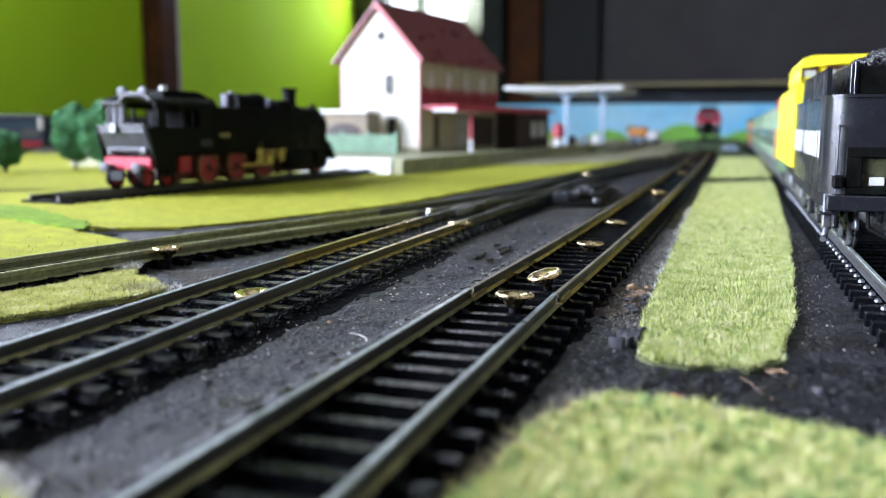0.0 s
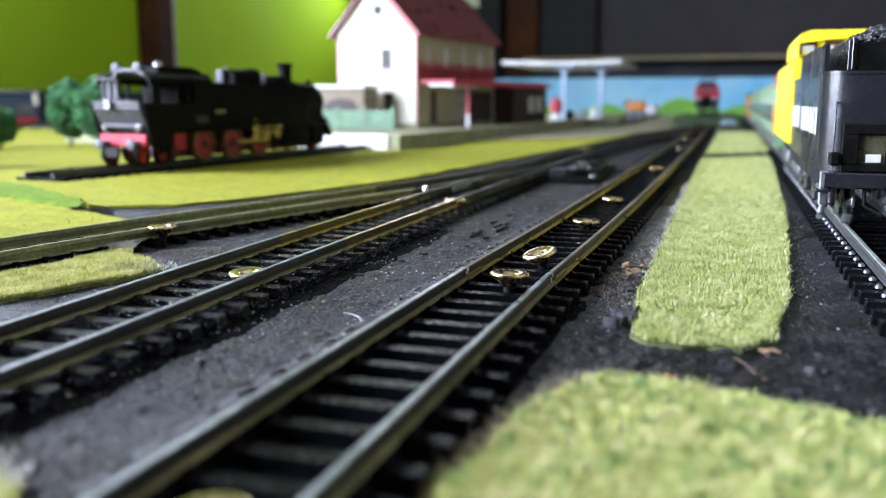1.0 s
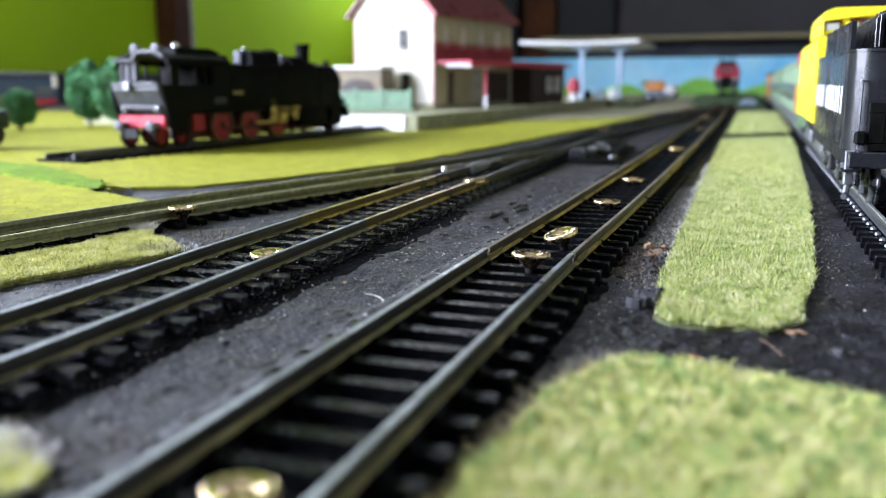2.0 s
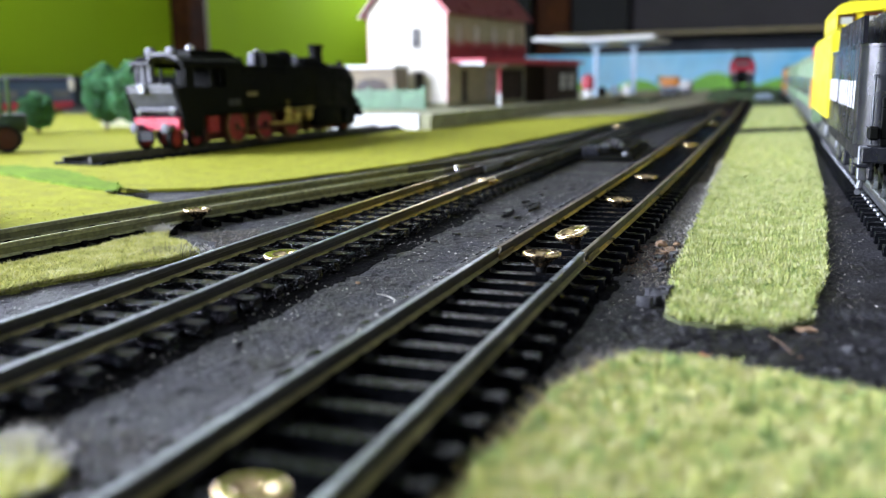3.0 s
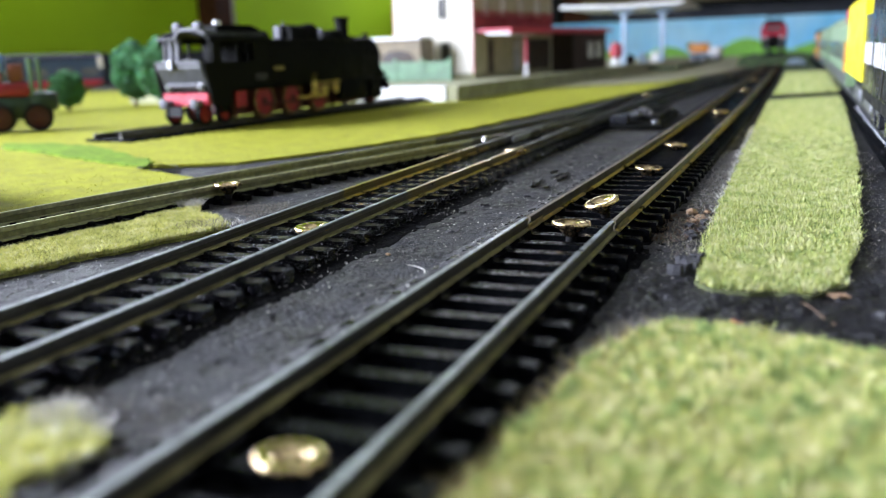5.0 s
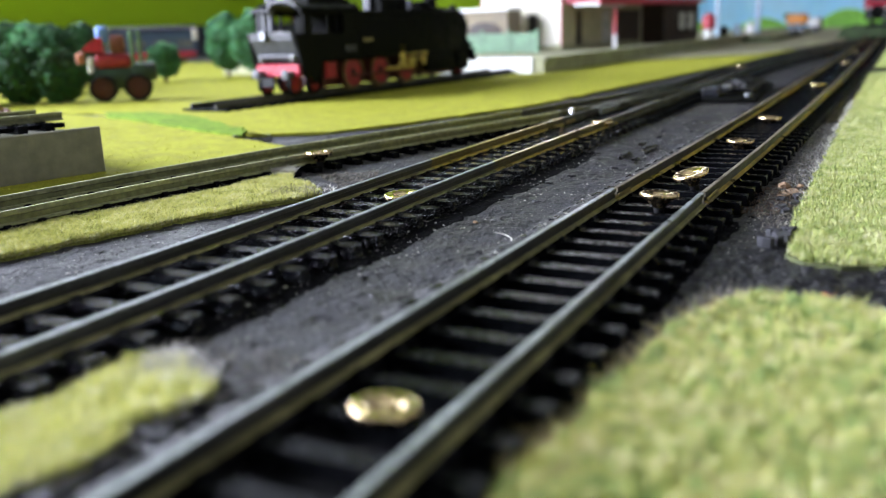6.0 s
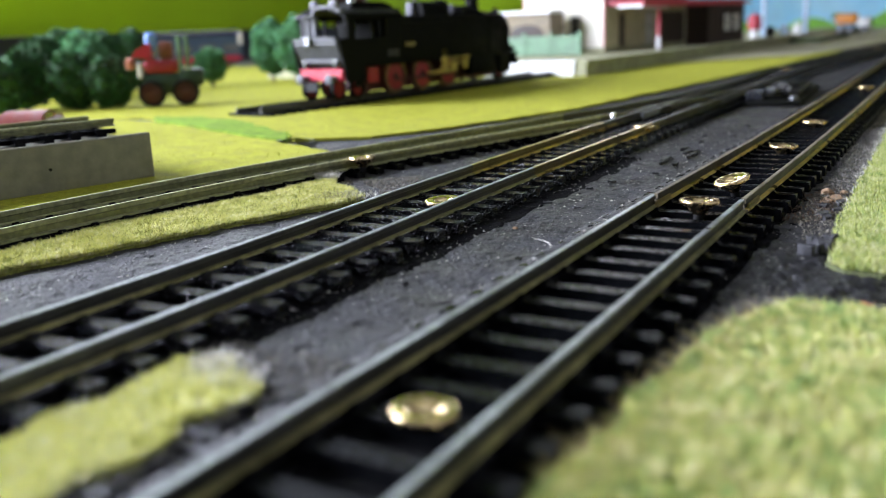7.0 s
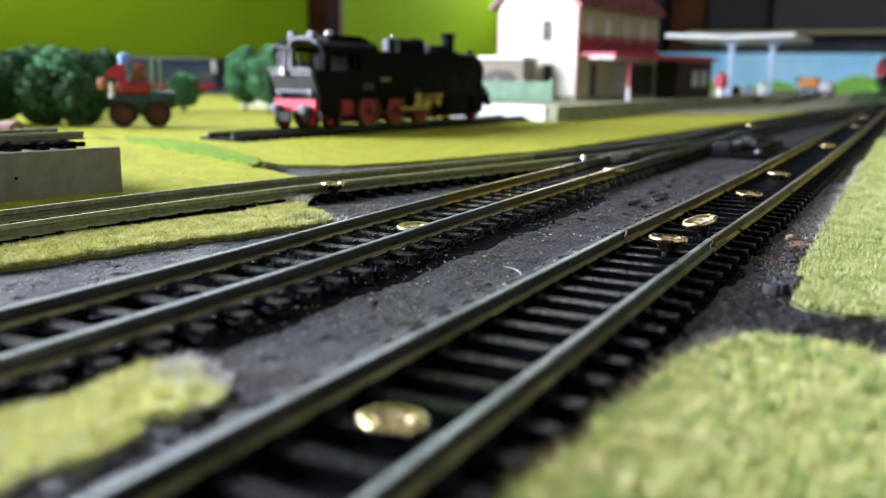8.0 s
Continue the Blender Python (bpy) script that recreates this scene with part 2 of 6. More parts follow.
WHEEL_R = mat("dark_red_wheel", (0.07, 0.010, 0.010), 0.6, scale=300)
SKYBLUE = mat("printed_sky", (0.20, 0.58, 0.86), 0.7, scale=7, var=0.08, col2=(0.42, 0.74, 0.92), fine=3)
HILL = mat("printed_hill", (0.24, 0.55, 0.08), 0.8, scale=15)
WALL_G = mat("lime_green_wall", (0.51, 0.80, 0.022), 0.85, scale=3, var=0.05, bump=0.0006, fine=80, spec=0.1)
WALL_D = mat("dark_grey_wall", (0.036, 0.031, 0.035), 0.8, scale=2, var=0.15)
WALL_W = mat("off_white_wall", (0.52, 0.51, 0.49), 0.8, scale=2, var=0.08)
FLOOR = mat("brown_floor", (0.16, 0.10, 0.06), 0.5, scale=4)
WOOD = mat("brown_door_frame", (0.075, 0.026, 0.010), 0.75, scale=12, var=0.3, spec=0.12)
NAVY = mat("dark_skirting", (0.02, 0.025, 0.035), 0.6, scale=10)
RAMP_CARD = mat("grey_beige_card", (0.24, 0.23, 0.17), 0.8, scale=45, var=0.15, bump=0.00015)
CURTAIN = mat("pale_green_curtain", (0.74, 0.76, 0.62), 0.9, scale=10)
sheer = CURTAIN.node_tree.nodes.new("ShaderNodeBsdfTranslucent")
sheer.inputs["Color"].default_value = (0.74, 0.76, 0.60, 1)
blend = CURTAIN.node_tree.nodes.new("ShaderNodeMixShader")
blend.inputs[0].default_value = 0.55
CURTAIN.node_tree.links.new(CURTAIN.node_tree.nodes["Principled BSDF"].outputs[0], blend.inputs[1])
CURTAIN.node_tree.links.new(sheer.outputs[0], blend.inputs[2])
CURTAIN.node_tree.links.new(blend.outputs[0], CURTAIN.node_tree.nodes["Material Output"].inputs["Surface"])

MM = 0.001


# ---- helpers: everything below is written in millimetres ----
def thing(name, label, category, group="", m=None, kind=""):
    ob = tagged(new(name), label, category, group, kind)
    ob.empty_display_size = 0.01
    if m is not None:
        ob.matrix_basis = m
    return ob


def at(x, y, z=0.0, rx=0, ry=0, rz=0):
    return pose(x * MM, y * MM, z * MM, rx, ry, rz)


def data_of(name, bm, mats, smooth=30):
    bmesh.ops.recalc_face_normals(bm, faces=bm.faces)
    me = bpy.data.meshes.new(name)
    bm.to_mesh(me)
    bm.free()
    me.transform(Matrix.Scale(MM, 4))
    for one in mats if isinstance(mats, (list, tuple)) else [mats]:
        me.materials.append(one)
    if smooth:
        for p in me.polygons:
            p.use_smooth = True
        me.set_sharp_from_angle(angle=radians(smooth))
    return me


def part(name, bm, mats, parent=None, label="", m=None, smooth=30):
    me = bm if isinstance(bm, bpy.types.Mesh) else data_of(name, bm, mats, smooth)
    ob = new(name, me)
    if parent is not None:
        ob.parent = parent
    if m is not None:
        ob.matrix_basis = m
    if label:
        ob["label"] = label
    return ob


def solid(name, bm, mats, label, category, group="", m=None, kind="", smooth=30):
    return tagged(part(name, bm, mats, None, "", m, smooth), label, category, group, kind)


def B():
    return bmesh.new()


def box(bm, x0, x1, y0, y1, z0, z1, bevel=0.0, seg=1, m=None):
    res = bmesh.ops.create_cube(bm, size=1)
    vs = res["verts"]
    for v in vs:
        v.co = Vector((x0 + (v.co.x + 0.5) * (x1 - x0), y0 + (v.co.y + 0.5) * (y1 - y0), z0 + (v.co.z + 0.5) * (z1 - z0)))
    if m is not None:
        bmesh.ops.transform(bm, matrix=m, verts=vs)
    if bevel:
        es = list({e for v in vs for e in v.link_edges})
        bmesh.ops.bevel(bm, geom=es, offset=bevel, segments=seg, profile=0.5, affect="EDGES")
    return bm


def T_(x=0, y=0, z=0, rx=0, ry=0, rz=0):
    return Matrix.LocRotScale((x, y, z), Euler([radians(a) for a in (rx, ry, rz)]), None)


def lathe(bm, profile, seg=24, m=None, cap=True):
    """Turns (radius, height) pairs about z."""
    rings = []
    for r, z in profile:
        if r < 1e-6:
            rings.append([bm.verts.new((0, 0, z))])
        else:
            rings.append([bm.verts.new((r * math.cos(2 * math.pi * i / seg), r * math.sin(2 * math.pi * i / seg), z)) for i in range(seg)])
    for a, b in zip(rings, rings[1:]):
        for i in range(seg):
            j = (i + 1) % seg
            if len(a) == 1 and len(b) == 1:
                continue
            if len(a) == 1:
                bm.faces.new((a[0], b[i], b[j]))
            elif len(b) == 1:
                bm.faces.new((a[i], a[j], b[0]))
            else:
                bm.faces.new((a[i], a[j], b[j], b[i]))
    if cap:
        for ring in (rings[0], rings[-1]):
            if len(ring) > 2:
                bm.faces.new(ring)
    if m is not None:
        bmesh.ops.transform(bm, matrix=m, verts=[v for ring in rings for v in ring])
    return bm


def rod(bm, r, a, b, seg=10):
    a, b = Vector(a), Vector(b)
    m = Matrix.Translation(a) @ (b - a).to_track_quat("Z", "Y").to_matrix().to_4x4()
    return lathe(bm, [(r, 0), (r, (b - a).length)], seg, m)


def prism(bm, outline, y0, y1, m=None):
    """Pushes an outline of (x, z) pairs along y."""
    a = [bm.verts.new((x, y0, z)) for x, z in outline]
    b = [bm.verts.new((x, y1, z)) for x, z in outline]
    n = len(outline)
    for i in range(n):
        bm.faces.new((a[i], a[(i + 1) % n], b[(i + 1) % n], b[i]))
    bm.faces.new(a), bm.faces.new(b)
    if m is not None:
        bmesh.ops.transform(bm, matrix=m, verts=a + b)
    return bm


def slab(bm, outline, z0, z1):
    """Pushes an outline of (x, y) pairs upwards."""
    a = [bm.verts.new((x, y, z0)) for x, y in outline]
    b = [bm.verts.new((x, y, z1)) for x, y in outline]
    n = len(outline)
    for i in range(n):
        bm.faces.new((a[i], a[(i + 1) % n], b[(i + 1) % n], b[i]))
    bm.faces.new(a), bm.faces.new(b)
    return bm


# ---- room ----
def wall(name, label, axis, at_, t, u0, u1, z0, z1, material, holes=()):
    """A wall across x (axis 'x') or y, in metres, with openings through it, in order along it."""
    bm = B()
    spans, last = [], u0
    for a, b, c, d in holes:
        spans += [(last, a, z0, z1), (a, b, z0, c), (a, b, d, z1)]
        last = b
    spans.append((last, u1, z0, z1))
    for a, b, c, d in spans:
        v = [at_ * 1000, (at_ + t) * 1000]
        lo, hi = min(v), max(v)
        if axis == "x":
            box(bm, lo, hi, a * 1000, b * 1000, c * 1000, d * 1000)
        else:
            box(bm, a * 1000, b * 1000, lo, hi, c * 1000, d * 1000)
    return solid(name, bm, material, label, "wall", kind="structure", smooth=0)


wall("wall_west", "lime green painted room wall with two window openings", "x", -1.2, -0.15, -1.6, 2.8, -0.78, 1.7, WALL_G, ((-0.85, 0.25, 0.05, 0.95), (0.80, 1.40, 0.40, 0.92)))
wall("wall_north", "dark grey room wall with a small window", "y", 2.8, 0.15, -1.35, 2.15, -0.78, 1.7, WALL_D, ((-1.122, -0.735, 0.372, 0.80),))
glow = mat("overcast_daylight", (0.8, 0.8, 0.8), 0.9)
glow.node_tree.nodes["Principled BSDF"].inputs["Emission Color"].default_value = (0.86, 0.95, 1.0, 1)
glow.node_tree.nodes["Principled BSDF"].inputs["Emission Strength"].default_value = 3.6
solid("daylight_backdrop", box(B(), -2200, 300, 4200, 4210, -400, 2400), glow, "plain bright overcast sky outside the small window", "backdrop", kind="structure", smooth=0)
wall("wall_east", "plain off-white room wall", "x", 2.0, 0.15, -1.6, 2.8, -0.78, 1.7, WALL_W)
wall("wall_south", "plain dark grey room wall", "y", -1.6, -0.15, -1.35, 2.15, -0.78, 1.7, WALL_D)
solid("floor", box(B(), -1350, 2150, -1750, 2950, -880, -780), FLOOR, "dark brown boarded room floor", "floor", kind="structure", smooth=0)
solid("ceiling", box(B(), -1350, 2150, -1750, 2950, 1700, 1800), WALL_W, "plain white ceiling", "ceiling", kind="structure", smooth=0)


def window(name, m, w, h, mullions, group):
    ob = thing(name, "white framed window with daylight behind it", "window", group, m, "structure")
    bm = B()
    f = 15
    box(bm, -w / 2, w / 2, -20, 20, 0, f, 2), box(bm, -w / 2, w / 2, -20, 20, h - f, h, 2)
    box(bm, -w / 2, -w / 2 + f, -20, 20, f, h - f, 2), box(bm, w / 2 - f, w / 2, -20, 20, f, h - f, 2)
    part("window_frame", bm, WHITE, ob)
    for x in mullions:
        part("mullion", box(B(), x - 18, x + 18, -16, 16, f, h - f, 2), WHITE, ob)
    part("window_sill", box(B(), -w / 2, w / 2, -60, -21, 0, 8, 2), WHITE, ob)
    return ob


window("window_1", at(-1275, -300, 50, 0, 0, 90), 1100, 900, (0,), "")
window("window_3", at(-1275, 1100, 400, 0, 0, 90), 600, 520, (0,), "")
window("window_2", at(-928.5, 2870, 372), 387, 428, (-54,), "")
# brown timber post on the green wall, with a pale edge strip
post = thing("timber_post", "dark brown varnished timber post against the green wall", "post", "", at(-1165, 1692, -780))
part("post_body", box(B(), -34, 18, -34, 26, 0, 2470, 4), WOOD, post)
part("edge_strip", box(B(), -34, 14, 27, 42, 0, 2470, 2), BEIGE, post, "pale beige strip")
# north side: curtain, black cabinet, brown door frame, dark panels
bm = B()
folds = [[bm.verts.new((-800 + i * 1.5, 2772 + 6 * math.sin(i * 0.55) + 2 * math.sin(i * 0.23), z)) for i in range(50)] for z in (330, 700, 1400)]
for low, high in zip(folds, folds[1:]):
    for i in range(49):
        bm.faces.new((low[i], low[i + 1], high[i + 1], high[i]))
solid("curtain", bm, CURTAIN, "pale green gathered curtain beside the small window", "curtain")
solid("black_cabinet", box(B(), -722, -652, 2690, 2790, -780, 1500, 4), BLACK_MATT, "narrow matt black cabinet beside the door frame", "cabinet")
df = thing("door_frame", "dark brown stained wooden door frame on the dark wall", "door frame", "", at(-597, 2770, -780), "structure")
part("jamb", box(B(), -52, 52, -30, 28, 0, 2200, 5), WOOD, df)
part("door_leaf", box(B(), 56, 230, -10, 22, 0, 2200, 3), BLACK_MATT, df, "nearly black door leaf")
sh = thing("shelf", "khaki edged shelf board in front of the dark wall", "shelf", "", at(-100, 2660, 150))
part("shelf_board", box(B(), -460, 560, -60, 130, 2, 13, 2), KHAKI_WOOD, sh)
# navy panel carries the shade below the shelf in its colour
part("shelf_back", box(B(), -460, 560, 60, 128, -930, -2, 2), NAVY, sh, "navy shelf side with the shade below the board in its colour")

# ---- layout board ----
solid("layout_board", box(B(), -1140, 620, -420, 2520, -14, -0.3), [BOARD], "charcoal felt-covered model railway baseboard", "baseboard", kind="structure", smooth=0)
tb = thing("trestle_table", "plain wooden table that carries the baseboard", "table", "", at(-260, 1050, -780))
part("tabletop", box(B(), -840, 840, -1420, 1420, 740, 764, 2), BOARD_EDGE, tb)
for sx in (-1, 1):
    for sy in (-1, 1):
        part("leg", box(B(), sx * 780 - 30, sx * 780 + 30, sy * 1340 - 30, sy * 1340 + 30, 0, 739, 3), BOARD_EDGE, tb)
solid("edge_board", box(B(), -1146, -1142, -420, 2520, -14, 55, 0.5), NAVY, "dark low board along the back edge of the layout", "edge board", kind="structure")
bd = thing("sky_backdrop", "low printed backdrop of blue sky and green hills", "backdrop", "", at(-150, 2440, 0), "structure")
part("sky_panel", box(B(), -560, 420, 0, 6, 0, 98), SKYBLUE, bd)
for i, (x, w, h) in enumerate(((-140, 130, 26), (60, 150, 42), (110, 120, 34), (250, 190, 30), (-330, 160, 24))):
    bm = B()
    pts = [(x - w / 2 + w * k / 12, 3 + h * math.sin(math.pi * k / 12) ** 0.8) for k in range(13)]
    prism(bm, [(x - w / 2, 0.5)] + pts[1:-1] + [(x + w / 2, 0.5)], -3 - i * 0.3, -0.5 - i * 0.1)
    part("printed_hill", bm, HILL, bd)


def relief(x, y):
    """Height of the worn felt in millimetres: broad waves, lumps and fine grain."""
    h = np.zeros_like(x)
    rng = np.random.default_rng(11)
    for amp, size in ((0.16, 9.0), (0.08, 3.2), (0.05, 1.6), (0.07, 0.8), (0.0, 2.3), (0.0, 1.4)):
        turn = size * 1.7
        gx, gy = (x * math.cos(turn) - y * math.sin(turn)) / size, (x * math.sin(turn) + y * math.cos(turn)) / size
        ix, iy = np.floor(gx).astype(int), np.floor(gy).astype(int)
        fx, fy = gx - ix, gy - iy
        fx, fy = fx * fx * (3 - 2 * fx), fy * fy * (3 - 2 * fy)
        table = rng.uniform(-1, 1, (257, 251))
        t = lambda a, c: table[a % 257, c % 251]
        n = ((t(ix, iy) * (1 - fx) + t(ix + 1, iy) * fx) * (1 - fy) + (t(ix, iy + 1) * (1 - fx) + t(ix + 1, iy + 1) * fx) * fy)
        h += amp * n
        if not amp:
            h += 0.9 * np.maximum(0, n - 0.6) - 1.1 * np.maximum(0, -n - 0.58)
    return h


def shoulder(x, y):
    """The felt rises in a low bank along the west side of each track."""
    lift = 0
    for ys, xs in TRACK_LINES:
        d = np.interp(y, ys, xs) - x
        up, down = np.clip((d - 9.0) / 1.2, 0, 1), np.clip((20.0 - d) / 7.0, 0, 1)
        lift = np.maximum(lift, 2.6 * up * down * down * (3 - 2 * down))
    return lift


TRACK_LINES = (((0, 120, 170, 260, 420), (0, 0.1, 0.4, 2.3, 4)), ((-60, 40, 100, 160, 220, 300, 420), (-52, -52.5, -53, -55, -56, -56, -55)))


def felt_sheet(x0, x1, y0, y1, step, lift=0.0, material=None, label="worn charcoal felt covering of the baseboard", lumpy=1.0, wave=0.0):
    nx, ny = int((x1 - x0) / step) + 1, int((y1 - y0) / step) + 1
    X, Y = np.meshgrid(np.linspace(x0, x1, nx), np.linspace(y0, y1, ny))
    H = relief(X, Y) * lumpy + (shoulder(X, Y) if material is not BED else 0)
    border = np.minimum.reduce([X - x0, x1 - X - wave * (1 + np.sin(Y * 0.19) * 0.6 + np.sin(Y * 0.53 + 1) * 0.4), Y - y0, y1 - Y]) < 1.0
    H = np.where(border, -0.25, H + lift)
    v = np.stack([X, Y, H], -1).reshape(-1, 3) * MM
    i = (np.arange(ny - 1)[:, None] * nx + np.arange(nx - 1)[None, :]).reshape(-1)
    q = np.stack([i, i + 1, i + nx + 1, i + nx], 1)
    me = bpy.data.meshes.new("felt")
    me.from_pydata(v.tolist(), [], q.tolist())
    me.polygons.foreach_set("use_smooth", [True] * len(q))
    me.materials.append(material or BOARD)
    return tagged(new("felt_cover", me), label, "felt", kind="structure")


felt_sheet(-150, 108, 18, 330, 0.6)
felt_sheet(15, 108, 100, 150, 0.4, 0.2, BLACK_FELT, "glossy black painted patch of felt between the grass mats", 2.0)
felt_sheet(-8.1, 8.1, 20, 168, 0.45, 0.5, BED, "matt black bed between the rails")
felt_sheet(-6.2, 9.2, 169.5, 330, 0.45, 0.5, BED, "matt black bed between the rails")
felt_sheet(-61, -46.6, 40, 320, 0.45, 0.5, BED, "matt black bed between the rails of the parallel track")
# matt black strips with wavy edges, only on the east side of each track
felt_sheet(-47.2, -32.8, 40, 250, 0.45, 0.12, BED, "matt black strip beside the parallel track", 1.0, 1.0)
felt_sheet(7.9, 18.8, 20, 168, 0.45, 0.12, BED, "matt black strip beside the main track", 1.0, 0.8)
felt_sheet(9.0, 18.8, 169.5, 230, 0.45, 0.12, BED, "matt black strip beside the main track", 1.0, 1.2)


# ---- tracks ----
def spline(pts):
    """A smooth line through a few (x, y) marks, cut into even steps."""
    p = [Vector(a) for a in pts]
    p = [p[0] * 2 - p[1]] + p + [p[-1] * 2 - p[-2]]
    out = []
    for i in range(1, len(p) - 2):
        a, b, c, d = p[i - 1:i + 3]
        n = max(2, int((c - b).length / 4))
        for k in range(n):
            t = k / n
            out.append(0.5 * (2 * b + (c - a) * t + (2 * a - 5 * b + 4 * c - d) * t * t + (3 * b - a - 3 * c + d) * t ** 3))
    out.append(p[-2])
    return out


def along(line, step, start=0.0):
    """Places and headings every step along a line."""
    got, need, run = [], start, 0.0
    for a, b in zip(line, line[1:]):
        seg = (b - a).length
        while need <= run + seg:
            q = a + (b - a) * ((need - run) / seg)
            got.append((q, math.degrees(math.atan2(-(b - a).x, (b - a).y))))
            need += step
        run += seg
    return got


RAIL = [(-1.05, 2.5), (1.05, 2.5), (1.0, 2.8), (0.26, 3.0), (0.2, 3.95), (0.52, 4.12), (0.52, 4.8), (0.38, 5.0), (-0.38, 5.0), (-0.52, 4.8),
        (-0.52, 4.12), (-0.2, 3.95), (-0.26, 3.0), (-1.0, 2.8)]


TALL_RAIL = [(x, 5.0 - (5.0 - z) * 1.22) for x, z in RAIL]
WEB = [(-1.1, 0.3), (1.1, 0.3), (1.1, 1.7), (-1.1, 1.7)]


def rail_mesh(line, off, dz=0.0, outline=RAIL):
    bm = B()
    rings = []
    for i, q in enumerate(line):
        a, b = line[max(0, i - 1)], line[min(len(line) - 1, i + 1)]
        n = Vector(((b - a).y, -(b - a).x)).normalized()
        rings.append([bm.verts.new((q.x + n.x * (off + u), q.y + n.y * (off + u), w + dz)) for u, w in outline])
    k = len(outline)
    for r, s in zip(rings, rings[1:]):
        for i in range(k):
            f = bm.faces.new((r[i], r[(i + 1) % k], s[(i + 1) % k], s[i]))
            if k == len(RAIL):
                f.material_index = 0 if 6 <= i <= 8 else 3 if i in (5, 9) else 2 if i in (3, 4, 10, 11) else 1
    bm.faces.new(rings[0]), bm.faces.new(rings[-1])
    return bm


def sleeper_mesh(material, half=15.2, chair=2.85):
    bm = B()
    prism(bm, [(-half, 0), (half, 0), (half - 0.1, 2.3), (half - 0.25, 2.45), (-half + 0.25, 2.45), (-half + 0.1, 2.3)], -1.45, 1.45)
    for s in (-1, 1):
        for o in (-1.75, 1.75):
            x = s * 8.75 + o
            prism(bm, [(x - 0.7, 2.3), (x + 0.7, 2.3), (x + (0.4 if o < 0 else 0.1), chair), (x - (0.1 if o < 0 else 0.4), chair)], -0.7, 0.7)
    return data_of("sleeper", bm, material, 0)


SLEEPER_ME, SLEEPER_WET_ME, SLEEPER_OLD_ME = sleeper_mesh(SLEEPER), sleeper_mesh(SLEEPER_WET), sleeper_mesh(SLEEPER, 14.6, 3.25)


def track(label, group, marks, pitch=8.0, start=2.0, skip=(), dz=0.0, base=0.0, breaks=(), metal=None, far_metal=None, end_metal=None, sleeper=None, outline=RAIL, sunk=0.0):
    line = spline(marks)
    ob = thing("railway_track", label, "railway track", group, at(0, 0, base))
    cuts = [0] + [min(range(len(line)), key=lambda i: abs(line[i].y - y)) for y in breaks] + [len(line) - 1]
    for off in (-8.75, 8.75):
        for k, (a, b) in enumerate(zip(cuts, cuts[1:])):
            metals = end_metal if k > 1 and end_metal else far_metal if k and far_metal else metal or [RAIL_TOP, RAIL_WEB, RAIL_SIDE]
            part("rail", rail_mesh(line[a:b + 1], off, dz, outline), metals + [HEAD_SIDES.get(metals[0].name, HEAD_SIDE)], ob, "tarnished rail")
    for q, h in along(line, pitch, start):
        if any(lo < q.y < hi for lo, hi in skip):
            continue
        j = random.uniform(-0.5, 0.5)
        part("sleeper", sleeper or SLEEPER_ME, None, ob, "", at(q.x, q.y + random.uniform(-0.15, 0.15), random.uniform(-0.04, 0.04) - sunk, 0, 0, h + j))
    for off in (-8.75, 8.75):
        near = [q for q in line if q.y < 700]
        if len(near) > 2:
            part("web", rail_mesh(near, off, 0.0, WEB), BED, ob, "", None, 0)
    return ob, line


def fishplate(parent, x, y, h=0.0):
    bm = B()
    for s in (-1, 1):
        box(bm, s * 0.62 - 0.2, s * 0.62 + 0.2, -5, 5, 2.85, 3.7, 0.1)
    box(bm, -1.3, 1.3, -5, 5, 2.55, 2.85, 0.1)
    part("fishplate", bm, FISHPLATE, parent, "bare brass rail joiner", at(x, y, 0.03, 0, 0, h))


track("near section of straight track with tarnished brass rails", "layout tracks", [(0, -60), (0, 60), (0.1, 120), (0.3, 168.5)], start=1.5, breaks=(132,), far_metal=[RAIL_POLISHED, RAIL_WEB, RAIL_SIDE])
far_main, _ = track("long main track of tarnished brass rails on black sleepers", "layout tracks",
                           [(0.45, 169.2), (2.3, 260), (4, 420), (5, 650), (5, 900), (3.5, 1150), (3, 1372)], start=5.0, breaks=(1000,), metal=[BRASS_TOP, BRASS_FOOT, RAIL_SIDE])
for s, y in ((-1, 172.5), (1, 175.5)):
    fishplate(far_main, s * 8.75 + 0.55, y, -0.8)
second, _ = track("parallel track of tarnished brass rails leading into a turnout", "layout tracks",
                            [(-52, -60), (-52.5, 40), (-53, 100), (-55, 160), (-56, 220), (-56, 300), (-55, 420), (-55, 600), (-47, 720), (-34, 850), (-20, 960), (-6, 1080), (1.5, 1200)],
                            skip=((322, 505),), dz=0.0, breaks=(196, 297), far_metal=[GOLD_TOP, BRASS_FOOT, GOLD_SIDE], end_metal=[DARK_TOP, RAIL_SIDE, RAIL_SIDE], sleeper=SLEEPER_WET_ME)
for s, y in ((-1, 302), (1, 296)):
    fishplate(second, -55.9 + s * 8.75, y)
_, third_line = track("curved branch track that joins the turnout", "layout tracks",
                          [(-129, -60), (-128.5, 40), (-127, 100), (-122, 150), (-113, 200), (-102, 245), (-90.5, 288), (-79, 335), (-69, 382), (-61.5, 435), (-57, 490), (-56, 515)],
                          skip=((322, 600),), dz=-0.06, breaks=(318,), metal=[OLIVE_TOP, OLIVE_TOP, OLIVE_SIDE], far_metal=[DARK_TOP, RAIL_SIDE, RAIL_SIDE], outline=TALL_RAIL, sunk=1.0, sleeper=SLEEPER_OLD_ME)
